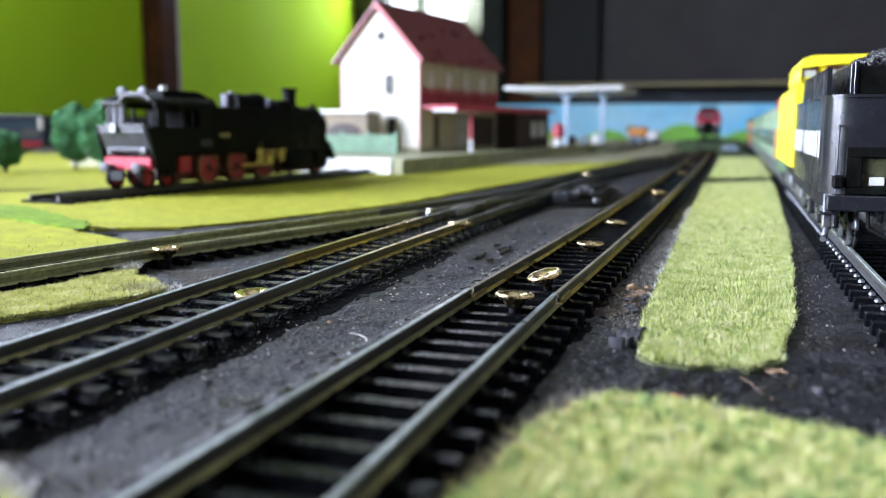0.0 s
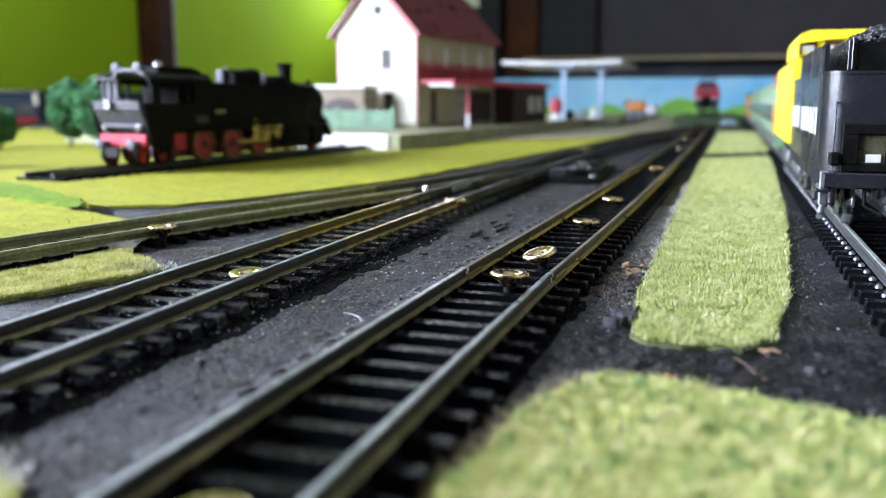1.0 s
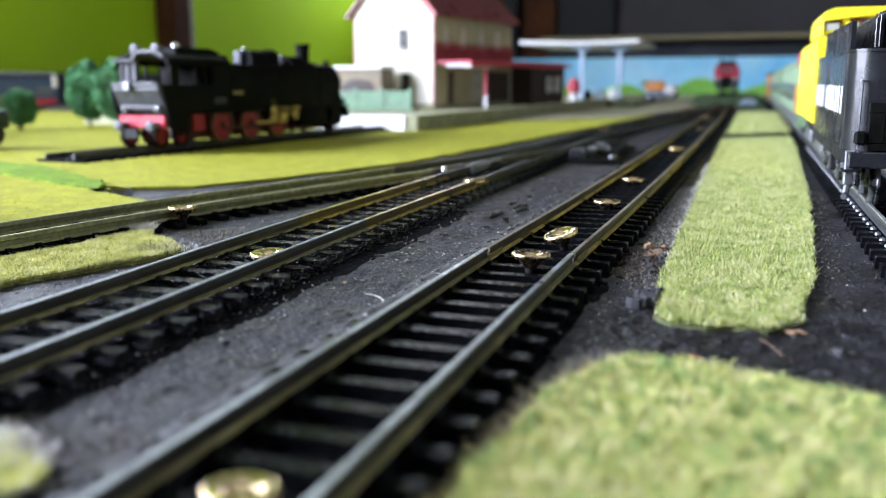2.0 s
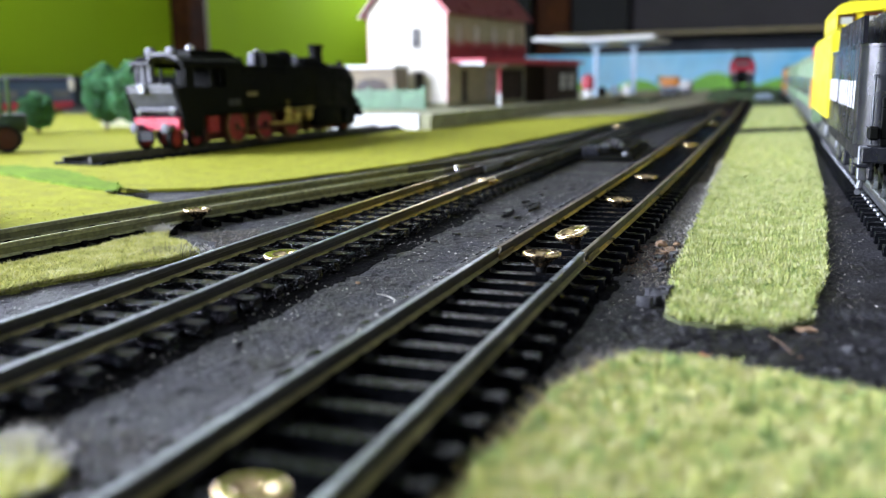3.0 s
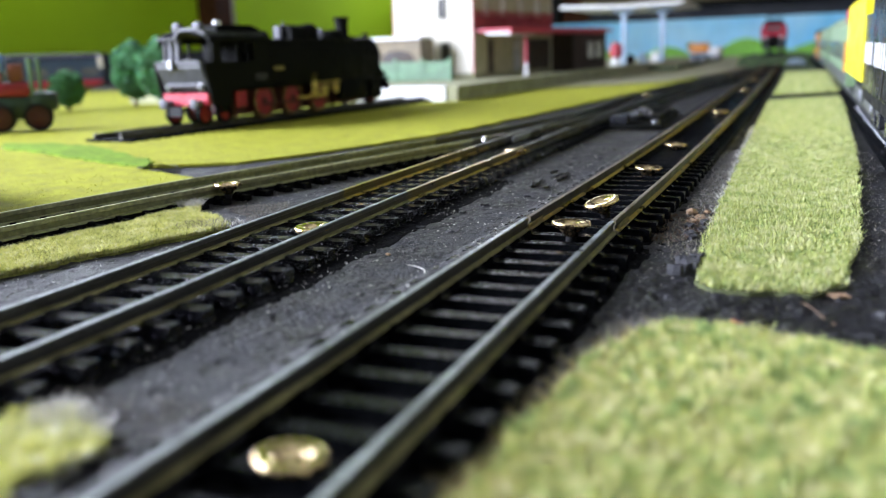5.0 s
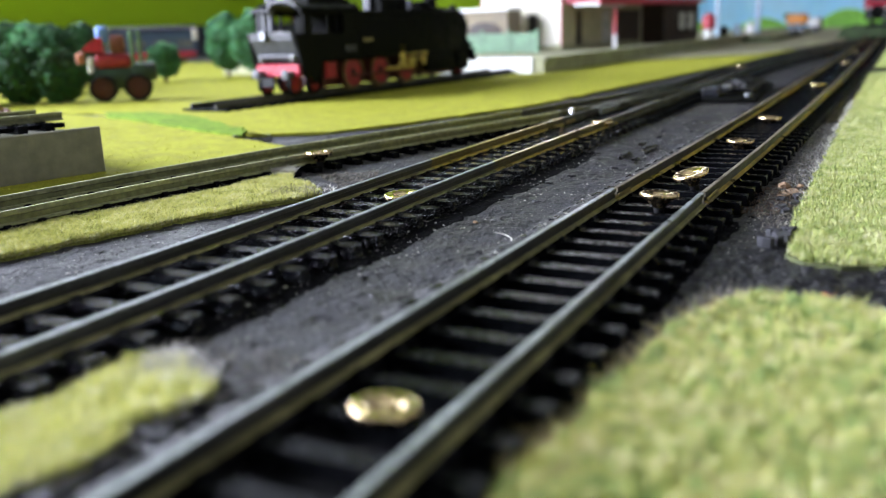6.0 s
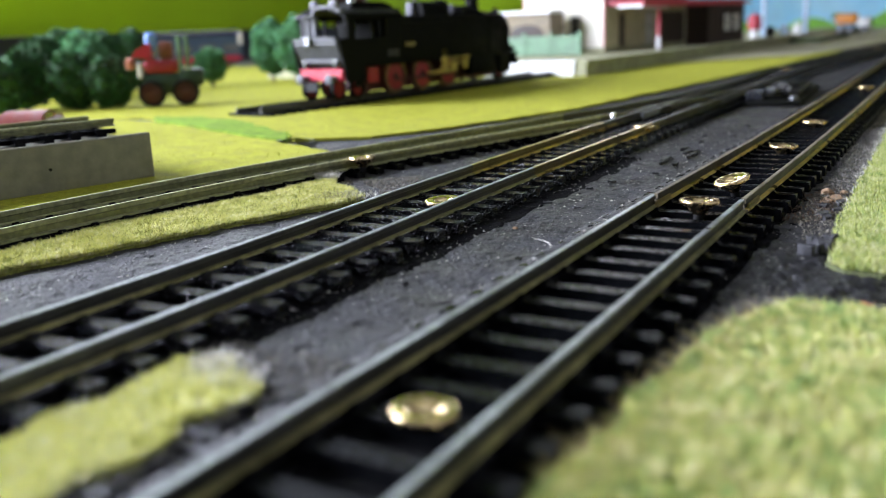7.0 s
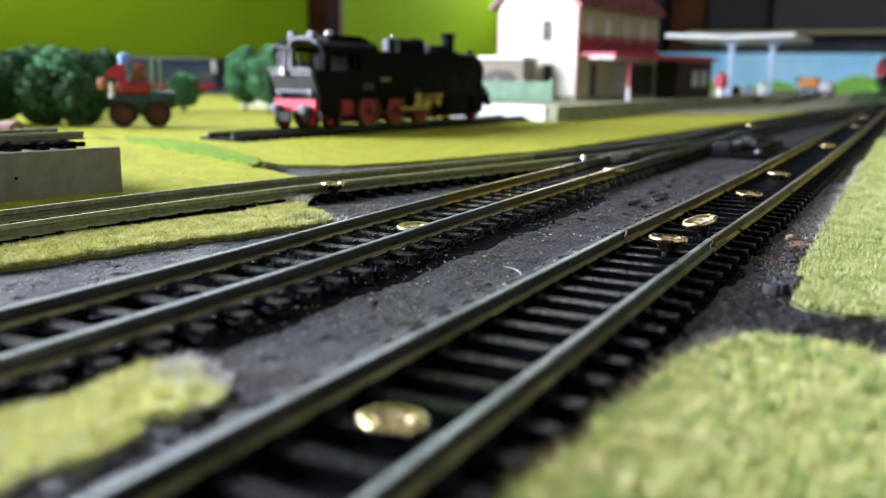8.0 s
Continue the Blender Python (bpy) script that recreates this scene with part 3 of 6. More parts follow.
# long turnout sleepers, check rails and frog
turnout = thing("turnout", "black turnout bed with long sleepers, check rails and frog", "turnout", "", at(0, 0))
for k in range(23):
    y = 326 + k * 8
    x3 = next(q.x for q in third_line if q.y >= min(y, 514))
    bm = prism(B(), [(x3 - 15.2, 0), (-40, 0), (-40.3, 2.3), (x3 - 14.9, 2.3)], -1.45, 1.45)
    part("sleeper", bm, SLEEPER, turnout, "", at(0, y), 0)
for x, y0, y1, a in ((-61.6, 330, 372, 0), (-49.6, 330, 372, 0), (-66, 352, 378, -12)):
    bm = box(B(), -0.5, 0.5, -(y1 - y0) / 2, (y1 - y0) / 2, 2.3, 4.7, 0.2)
    part("check_rail", bm, STEEL_D, turnout, "", at(x, (y0 + y1) / 2, 0, 0, 0, a))
part("frog", prism(B(), [(-3.2, 2.3), (3.2, 2.3), (2.4, 4.6), (-2.4, 4.6)], -14, 14), BLACK_MATT, turnout, "black plastic frog", at(-64, 352, 0, 0, 0, -7))
part("stud", lathe(B(), [(0.9, 0), (0.9, 5.4), (0.6, 6.2), (0, 6.4)], 12), STEEL, turnout, "small bright metal stud", at(-69, 318, 0))
tender_track, tender_line = track("track of grey rails carrying the long train", "layout tracks",
                                  [(82.5, -60), (82, 120), (81.5, 300), (81.5, 700), (80, 1200), (76, 1700), (72, 2100)], breaks=(900,), metal=[RAIL_TOP, STEEL_D, RAIL_SIDE])
pin = data_of("rail_pin", lathe(B(), [(0.75, 0), (0.7, 0.4), (0.45, 0.7), (0, 0.8)], 10), STEEL_D, 60)
for q, h in along([p for p in tender_line if 100 < p.y < 520], 8.0, 2.0):
    for off in (-11.2, 11.2):
        part("rail_pin", pin, None, tender_track, "small bright rail pin", at(q.x + off, q.y, 2.4))
track("short siding track lying on the yellow grass mat", "layout tracks",
                            [(-264.5, 331), (-262, 360), (-249, 480), (-233, 640)], metal=[DARK_TOP, RAIL_SIDE, RAIL_SIDE])

# turnout motor
tm = thing("turnout_motor", "black box turnout motor with a grey lever beside the track", "turnout motor", "", at(-30, 463, 0, 0, 0, 3))
part("base_plate", box(B(), -12, 12, -52, 46, 0, 2.2, 0.6, 2), BLACK, tm)
part("case", box(B(), -9, 9, -30, 38, 2.1, 4.8, 1.0, 2), BLACK_MATT, tm)
part("lid", box(B(), -6, 6, -6, 32, 4.7, 5.8, 0.5, 2), BLACK, tm)
bm = prism(B(), [(4.4 * math.cos(a), 4.7 + 3.6 * math.sin(a)) for a in [math.pi * k / 12 for k in range(13)]], -26, -19)
part("lever", bm, STEEL, tm, "rounded grey metal lever")
part("lever_arm", box(B(), -6.5, -1, -36, -26.2, 4.4, 6.2, 0.4), STEEL_D, tm, "grey metal arm")
part("terminal_block", box(B(), -12, -4, -50, -38, 2.1, 6.4, 0.6), GREYBLACK, tm)
part("tie_bar", box(B(), -27, -12, -14, -10, 1.2, 3.2, 0.3), BLACK_MATT, tm)
for y in (-44, 40):
    part("lug", lathe(B(), [(2.0, 2.1), (2.0, 3.4), (1.4, 3.8)], 14, T_(8, y, 0)), STEEL_D, tm, "grey screw lug")

# ---- brass screws ----
def screw_thing():
    ob = thing("screw", "brass countersunk screw with a cross recess fixing the track", "screw", "track screws")
    bm = B()
    lathe(bm, [(1.1, -2.9), (1.5, -2.4), (2.3, -1.6), (3.2, -1.0), (3.68, -0.8), (3.82, -0.4), (3.76, -0.1), (3.6, 0.04), (3.3, 0.06), (2.5, -0.06), (1.7, -0.22), (1.45, -0.4), (0.9, -1.2), (0, -1.4)], 40, None, cap=False)
    part("head", bm, BRASS, ob, "", None, 60)
    bm = B()
    for k in range(4):
        box(bm, 0.1, 1.5, -0.2, 0.2, -1.5, -0.42, 0.04, 1, T_(0, 0, 0, 0, 0, 90 * k + 45))
    part("recess", bm, FISHPLATE, ob, "dark cross recess", None, 0)
    # shade under the screw head is put into the shank's black
    part("shank", lathe(B(), [(0.9, -5), (1.05, -2.91)], 16), BLACK_MATT, ob, "threaded shank blackened for the shade under the head")
    return ob


first = None
for x, y, z, rx, ry, rz in ((2.2, 163.2, 5.6, -2, 2, 40), (3.4, 185.0, 6.1, 4, -17, 20), (3.1, 252.4, 4.4, 2, 0, 65), (2.9, 313.7, 4.4, 2, 3, 5),
                            (5.5, 466.5, 4.4, 2, 0, 30), (6.3, 675.5, 4.4, 0, 2, 50), (4.2, 839.5, 4.6, 3, 0, 15), (-49.4, 153.1, 4.5, 2, -2, 25), (-48.4, 290.7, 4.5, 0, 2, 75),
                            (-56.0, 626.8, 4.6, 2, 2, 0), (-26.4, 959.0, 4.8, 0, 0, 10), (-101.0, 197.0, 5.5, 0, 0, 35), (0.5, 62.6, 3.3, -2, 3, 10)):
    m = at(x, y, z, rx, ry, rz) @ Matrix.Scale(0.93 if y < 100 else 1.0, 4)
    if first is None:
        first = screw_thing()
        first.matrix_basis = m
    else:
        copy_thing(first, m)


# ---- grass mats ----
def inside(px, py, poly):
    hit = np.zeros(len(px), bool)
    n = len(poly)
    for i in range(n):
        (x0, y0), (x1, y1) = poly[i], poly[(i + 1) % n]
        if y0 == y1:
            continue
        c = ((y0 > py) != (y1 > py)) & (px < (x1 - x0) * (py - y0) / (y1 - y0) + x0)
        hit ^= c
    return hit


def ragged(poly, step, amount, seed):
    rng = random.Random(seed)
    out = []
    for (x0, y0), (x1, y1) in zip(poly, poly[1:] + poly[:1]):
        n = max(1, int(math.hypot(x1 - x0, y1 - y0) / step))
        for k in range(n):
            t = k / n
            out.append((x0 + (x1 - x0) * t + rng.uniform(-amount, amount), y0 + (y1 - y0) * t + rng.uniform(-amount, amount)))
    return out


def blades(poly, count, z0, low, high, width, lean, seed):
    """Many fine fibres standing on a mat, as one mesh."""
    rng = np.random.default_rng(seed)
    xs, ys = [p[0] for p in poly], [p[1] for p in poly]
    px, py = rng.uniform(min(xs), max(xs), count * 3), rng.uniform(min(ys), max(ys), count * 3)
    keep = inside(px, py, poly)
    px, py = px[keep][:count], py[keep][:count]
    n = len(px)
    clump = np.sin(px * 0.9 + np.sin(py * 0.7) * 2) * np.sin(py * 0.8 + np.sin(px * 0.6) * 2)
    tussock = np.sin(px * 2.7 + np.sin(py * 1.9) * 2.2) * np.sin(py * 2.3 + np.sin(px * 1.7) * 2.4)
    h = rng.uniform(low, high, n) * (1 + 0.08 * clump + 0.2 * tussock)
    a = rng.uniform(0, 2 * np.pi, n)
    w = width * rng.uniform(0.6, 1.4, n)
    la, ll = rng.uniform(0, 2 * np.pi, n), lean * h * rng.uniform(0.1, 1.0, n)
    dx, dy = np.cos(a) * w / 2, np.sin(a) * w / 2
    tx, ty = np.cos(la) * ll, np.sin(la) * ll
    v = np.empty((n, 4, 3))
    v[:, 0] = np.stack([px, py, np.full(n, z0)], 1)
    v[:, 1] = np.stack([px + dx + tx * 0.3, py + dy + ty * 0.3, z0 + h * 0.5], 1)
    v[:, 2] = np.stack([px + tx, py + ty, z0 + h], 1)
    v[:, 3] = np.stack([px - dx + tx * 0.3, py - dy + ty * 0.3, z0 + h * 0.5], 1)
    v = v.reshape(-1, 3) * MM
    base = np.arange(n) * 4
    loops = np.stack([base, base + 1, base + 3, base + 3, base + 1, base + 2], 1).reshape(-1)
    starts = (np.arange(n)[:, None] * 6 + np.array([0, 3])).reshape(-1)
    me = bpy.data.meshes.new("flock")
    me.vertices.add(len(v)), me.loops.add(len(loops)), me.polygons.add(2 * n)
    me.vertices.foreach_set("co", v.reshape(-1))
    me.loops.foreach_set("vertex_index", loops.astype(np.int32))
    me.polygons.foreach_set("loop_start", starts.astype(np.int32))
    me.update(calc_edges=True)
    return me


def grass(label, poly, thick, count, low, high, width, seed, blade_mat, base_mat, lean=0.35, rag=0.9, step=4, more=()):
    ob = thing("grass_mat", label, "grass mat", "grass mats", at(0, 0))
    edge = ragged(poly, step, rag, seed)
    part("backing", slab(B(), edge, 0.02, thick), base_mat, ob, "", None, 0)
    me = blades(edge, count, thick - 0.25, low, high, width, lean, seed)
    me.materials.append(blade_mat)
    tagged(part("flock", me, None, ob), "short flock fibres", kind="stuff")
    for area, n, w in more:
        me = blades([p for p in area], n, thick - 0.25, low, high, w, lean, seed + 50)
        me.materials.append(blade_mat)
        tagged(part("flock", me, None, ob), "short flock fibres", kind="stuff")
    return ob


grass("long strip of yellow-green flock grass between the tracks",
      [(28, 142), (31, 138), (45.5, 138.5), (49.5, 145), (54, 180), (60, 300), (66, 560), (68, 640), (24, 600), (24.5, 420), (25, 280), (25.5, 215), (26, 170)],
      0.7, 120000, 0.5, 1.7, 0.14, 3, GRASS_S, MAT_BASE, 0.75,
      more=(([(30.5, 138.5), (45, 139), (49.2, 145), (54, 180), (59.5, 300), (60, 320), (26, 320), (26, 215), (27, 170), (28.5, 143)], 150000, 0.12),))
grass("far strip of yellow-green flock grass between the tracks", [(25, 650), (69, 680), (73, 1120), (27, 1080)], 1.1, 14000, 1.5, 2.6, 0.6, 4, GRASS_S, MAT_BASE)
grass("large yellow-green flock grass mat beside the main track", [(17, 20), (16.5, 55), (18, 80), (20, 98), (23.5, 111), (28, 117), (34, 116), (43, 113.5), (56, 109), (66, 106), (66, 10), (20, 0)],
      0.6, 230000, 0.8, 2.7, 0.17, 5, GRASS, MAT_BASE, 0.6)
grass("narrow yellow-green flock grass strip with a frayed tip", [(-108, 58), (-101, 86), (-92, 120), (-84, 144), (-77, 164), (-88, 173), (-96, 177), (-102, 185), (-105, 162), (-109, 140), (-113.5, 120), (-114, 96), (-115, 62)],
      0.7, 200000, 0.4, 1.7, 0.2, 6, GRASS_L, MAT_BASE_L, 1.1)
grass("small torn flock grass piece between two tracks", [(-36, -20), (-36.5, 40), (-36, 55), (-34.5, 65), (-30.5, 67.5), (-27, 64.5), (-21, 62.5), (-21.8, 52), (-21, 42), (-20.5, 32), (-19.5, 10), (-19.5, -20)],
      0.9, 110000, 0.5, 1.8, 0.19, 7, GRASS_P, MAT_BASE_L, 1.1, 1.3, 3)
grass("wide bright yellow grass mat round the siding", [(-174, 256), (-150, 272), (-134, 300), (-112, 375), (-98, 520), (-84, 680), (-70, 880), (-62, 1000), (-130, 1500), (-180, 1180), (-212, 690), (-330, 720),
       (-640, 900), (-1120, 1000), (-1120, 420), (-560, 340), (-330, 320), (-280, 306)], 1.1, 80000, 0.35, 0.55, 0.65, 8, GRASS_Y, MAT_BASE_Y, 0.7, 1.5, 9)
grass("bright yellow grass mat beside the branch track and ramp", [(-122, 214), (-137, 232), (-160, 243), (-200, 262), (-290, 300), (-420, 330), (-700, 330), (-1100, 400), (-1100, -200), (-170, -200), (-146, 60), (-146, 120), (-138, 165)],
      0.9, 80000, 0.35, 0.55, 0.6, 9, GRASS_Y, MAT_BASE_Y, 0.7, 1.0, 7)
solid("green_grass_strip", slab(B(), ragged([(-172, 248), (-250, 282), (-292, 298), (-318, 318), (-290, 322), (-250, 308), (-186, 268)], 6, 1.6, 5), 1.0, 1.7), GREEN_STRIP,
      "overlapping strip of darker green flock mat", "grass strip", kind="stuff", smooth=0)
solid("khaki_path", slab(B(), ragged([(-205, 770), (-84, 905), (-50, 1120), (-32, 1300), (-30, 2380), (-120, 2380), (-150, 1700), (-192, 900)], 20, 2, 4), 0.0, 1.9), KHAKI,
      "strip of khaki ground between the platform and the tracks", "path", kind="stuff", smooth=0)
solid("scatter_patch", slab(B(), ragged([(22, 1130), (60, 1160), (58, 2380), (20, 2380)], 20, 2, 5), 0.0, 1.5), DKGREEN, "dark green scatter beside the far track", "ground cover", kind="stuff", smooth=0)
# curled corner of the torn mat
bm = B()
grid = [[bm.verts.new((-174 + 14 * u - 7 * v, 246 + 5 * u + 8 * v, 1.4 + 1.5 * math.sin(math.pi * u) * (1 - v) ** 2)) for u in [i / 8 for i in range(9)]] for v in [j / 3 for j in range(4)]]
for r0, r1 in zip(grid, grid[1:]):
    for i in range(8):
        bm.faces.new((r0[i], r0[i + 1], r1[i + 1], r1[i]))
bmesh.ops.solidify(bm, geom=bm.faces[:], thickness=0.5)
solid("curled_mat_edge", bm, MAT_BASE, "lifted curled edge of the yellow grass mat", "mat edge")


# ---- frayed tips, crumbs, chips ----
def tuft(x, y, r, n, seed, label, material, height=3.0, z=1.0):
    rng = random.Random(seed)
    poly = [(x + r * math.cos(a) * rng.uniform(0.7, 1.2), y + r * math.sin(a) * rng.uniform(0.7, 1.2)) for a in [i * math.pi / 5 for i in range(10)]]
    me = blades(poly, n, z, height * 0.4, height, 0.16, 1.6, seed)
    me.materials.append(material)
    return tagged(new("frayed_fibres", me), label, "fibres", kind="stuff")


tuft(-104, 184, 3.6, 520, 21, "pale frayed fibres at the tip of the grass strip", FLUFF, 2.3)
tuft(-83, 162, 6, 500, 26, "dark speckled fibres on the side of the grass strip", DUST, 1.6)
tuft(-80, 165, 5, 200, 22, "pale frayed fibres at the end of the grass strip", FLUFF, 1.4)
tuft(-31, 66, 4, 900, 23, "pale frayed fibres on the torn grass piece", FLUFF, 1.9)
tuft(-25.5, 63.5, 3.6, 420, 24, "pale frayed fibres on the torn grass piece", FLUFF, 1.6)
tuft(24, 113, 5, 500, 25, "grey fluff at the corner of the grass mat", DUST, 2.2, 0.2)


def dust(poly, n, seed, label, material=DUST, height=0.7, wide=0.2):
    me = blades(poly, n, 0.1, 0.2, height, wide, 2.0, seed)
    me.materials.append(material)
    return tagged(new("dust", me), label, "dust", kind="stuff")


dust(ragged([(18, 176), (25, 150), (27, 160), (26.5, 330), (20, 330), (19, 240)], 5, 1.2, 3), 4500, 31, "pale brown dust along the edge of the grass strip")
dust(ragged([(12, 178), (18, 172), (25, 178), (26, 205), (22, 216), (15, 200)], 4, 1.2, 15), 900, 42, "brown crumbs of torn backing beside the grass strip", THREAD, 0.6, 0.3)
dust(ragged([(20, 205), (26, 205), (25.5, 330), (16, 330), (17, 250)], 4, 1.2, 16), 3500, 43, "pale grey dust beside the grass strip", LINT, 0.5, 0.22)
dust(ragged([(53, 150), (58, 150), (66, 330), (61, 330)], 5, 1.2, 4), 400, 32, "pale brown dust along the edge of the grass strip")
dust(ragged([(-46, 70), (-28, 69), (-16, 66), (-14, 60), (-14, 75), (-36, 76)], 5, 1.2, 4), 900, 33, "pale dust round the torn grass piece")
dust(ragged([(-96, 190), (-74, 168), (-70, 172), (-84, 200)], 5, 1.2, 4), 2000, 34, "pale dust round the tip of the grass strip")


dust(ragged([(24.6, 205), (26.4, 170), (27.5, 180), (27.4, 420), (22.4, 420), (23.6, 260)], 5, 0.8, 6), 2600, 35, "loose pale fibres along the ragged edge of the grass strip", FLUFF, 1.7, 0.12)
dust(ragged([(52, 165), (53.5, 165), (62, 330), (60, 330)], 5, 0.8, 7), 400, 36, "loose pale fibres along the edge of the grass strip", FLUFF, 1.5, 0.12)
dust(ragged([(17, 60), (18, 90), (22, 108), (27, 116), (35, 117), (28, 121), (20, 113), (15.5, 92), (14.8, 60)], 5, 0.8, 8), 1800, 37, "loose grey fibres round the corner of the grass mat", DUST, 1.6, 0.12)
dust(ragged([(-38, 60), (-35, 68), (-24, 68), (-19, 64), (-19.5, 50), (-18.5, 30), (-20.5, 30), (-22, 52), (-21.5, 62), (-28, 65), (-33, 66), (-36, 50)], 5, 0.8, 9), 2600, 38, "loose pale fibres round the torn grass piece", LINT, 1.5, 0.2)

dust(ragged([(17, 20), (16.5, 55), (18, 80), (20, 98), (23.5, 111), (27.5, 113), (24.5, 98), (22, 80), (20.5, 55), (21, 20)], 5, 0.6, 13), 15000, 41, "dry straw coloured fibres along the edge of the grass mat", STRAW, 2.6, 0.16)


def pebble(r, seed, flat=0.6):
    bm = B()
    bmesh.ops.create_icosphere(bm, subdivisions=2, radius=r)
    for v in bm.verts:
        v.co *= 1 + 0.35 * noise.noise(v.co * (1.4 / r) + Vector((seed, 0, 0)))
        v.co.z = v.co.z * flat + r * flat * 0.8
    return bm


for x, y, r, c, lab in ((20.4, 204, 1.4, CRUMB, "tan crumb of bare plaster"), (23.6, 206, 0.8, CRUMB, "tan crumb of bare plaster"), (19.6, 203, 0.6, CRUMB, "tan crumb of bare plaster"),
                   (22, 196, 0.6, CRUMB, "tan crumb of bare plaster"), (-31, 150, 0.5, CRUMB, "tan crumb of bare plaster")):
    solid("crumb", pebble(r, x), c, lab, "crumb", "crumbs", at(x, y, 0))


def flake(name, x, y, w, h, seed, material, label, z=0.35, n=12):
    rng = random.Random(seed)
    pts = [(x + w * math.cos(2 * math.pi * i / n) * rng.uniform(0.6, 1.1), y + h * math.sin(2 * math.pi * i / n) * rng.uniform(0.5, 1.1)) for i in range(n)]
    bm = slab(B(), pts, 0.02, z)
    for v in bm.verts:
        if v.co.z > 0.1:
            v.co.z += rng.uniform(-0.15, 0.3)
    return solid(name, bm, material, label, name.replace("_", " "), "", None, "stuff", 0)


flake("bare_patch", 34.2, 124.0, 2.4, 1.3, 1, RED_CHIP, "reddish bare patch where the felt is chipped")
flake("bare_patch", 22, 199, 2.6, 7, 2, CRUMB, "tan bare patch where the felt is worn off", 0.2)
flake("bare_patch", 49, 141, 2.0, 1.2, 3, CRUMB, "tan bare patch at the foot of the grass strip", 0.3)
flake("bare_patch", -66, 128, 6, 0.8, 13, RED_CHIP, "reddish bare line beside the track", 0.1)
for i in range(9):
    flake("felt_flake", -27 + random.uniform(-5, 5), 252 + i * 4.0 - 16, 0.7 + 0.25 * (i % 4), 3.2 + 0.9 * (i % 3), 30 + i, BLACK_FELT, "torn curled slit edge of charcoal felt", 0.6, 18)
for i in range(5):
    flake("felt_flake", 25 + random.uniform(-1.5, 1.5), 149 + i * 2.2, 1.5, 1.4, 50 + i, SCRAP, "torn charcoal felt lump at the grass edge", 1.6)
for i in range(5):
    flake("felt_flake", 23 + random.uniform(-2, 2), 178 + i * 4, 1.2, 2.2, 70 + i, SCRAP, "torn curled flake of charcoal felt", 0.6)
for i in range(4):
    flake("felt_flake", 22 + i * 2.3, 112 + i * 1.6, 1.6, 1.6, 90 + i, SCRAP, "torn charcoal felt lump at the grass edge", 1.3)
bm = B()
for i in range(8):
    a, b = Vector((41.5 + 6.5 * i / 8, 142 - 17 * i / 8 + 0.6 * math.sin(i * 1.7), 0.3)), Vector((41.5 + 6.5 * (i + 1) / 8, 142 - 17 * (i + 1) / 8 + 0.6 * math.sin((i + 1) * 1.7), 0.3))
    rod(bm, 0.13, a, b, 6)
solid("glue_thread", bm, THREAD, "thin brown thread of dried glue on the felt", "thread")
bm = B()
for i in range(10):
    a0, a1 = i * 0.22, (i + 1) * 0.22
    rod(bm, 0.1, (-19.6 + 2.5 * math.cos(a0), 135 + 2.5 * math.sin(a0), 0.8 + 0.1 * i), (-19.6 + 2.5 * math.cos(a1), 135 + 2.5 * math.sin(a1), 0.9 + 0.1 * i), 5)
solid("lint_hair", bm, FLUFF, "short pale curled hair of lint", "lint")
dust(ragged([(-112, 60), (-88, 60), (-70, 170), (-38, 70), (-14, 75), (-12, 330), (-40, 330), (-66, 300), (-92, 210)], 9, 2, 11), 420, 39, "short pale lint hairs lying on the charcoal felt", FLUFF, 0.7, 0.09)
dust(ragged([(17, 118), (24, 150), (23, 330), (20, 330), (18, 170)], 9, 1, 12), 160, 40, "short pale lint hairs lying on the charcoal felt", FLUFF, 0.6, 0.09)
for i in range(22):
    flake("felt_flake", random.uniform(-22.5, -15), random.uniform(34, 66), random.uniform(0.8, 1.8), random.uniform(0.6, 1.5), 300 + i, SCRAP, "torn charcoal felt crumb beside the grass piece", random.uniform(0.5, 1.4), 9)
for i in range(14):
    x, y = random.uniform(-36, -16), random.uniform(90, 330)
    flake("felt_flake", x, y, random.uniform(0.6, 1.6), random.uniform(0.4, 1.1), 200 + i, BLACK_FELT, "torn curled flake of charcoal felt", 0.45, 9)
# loose dust and grit on the felt
rng = np.random.default_rng(5)
vs, fs = [], []
for i in range(13000):
    x, y = (rng.uniform(-112, 24), rng.uniform(30, 420)) if i < 12300 else (rng.uniform(50, 100), rng.uniform(110, 330))
    r, base = 0.06 + 0.34 * rng.random() ** 5, 0.05 + float(shoulder(x, y))
    k = len(vs)
    for dx, dy, dz in ((1, 0, 0), (-0.5, 0.87, 0), (-0.5, -0.87, 0), (0.1, 0.1, 1.0)):
        vs.append(((x + r * dx * rng.uniform(0.6, 1.4)) * MM, (y + r * dy * rng.uniform(0.6, 1.4)) * MM, (base + r * dz * 0.9) * MM))
    fs += [(k, k + 1, k + 3), (k + 1, k + 2, k + 3), (k + 2, k, k + 3)]
me = bpy.data.meshes.new("grain")
gv, gf = [], []
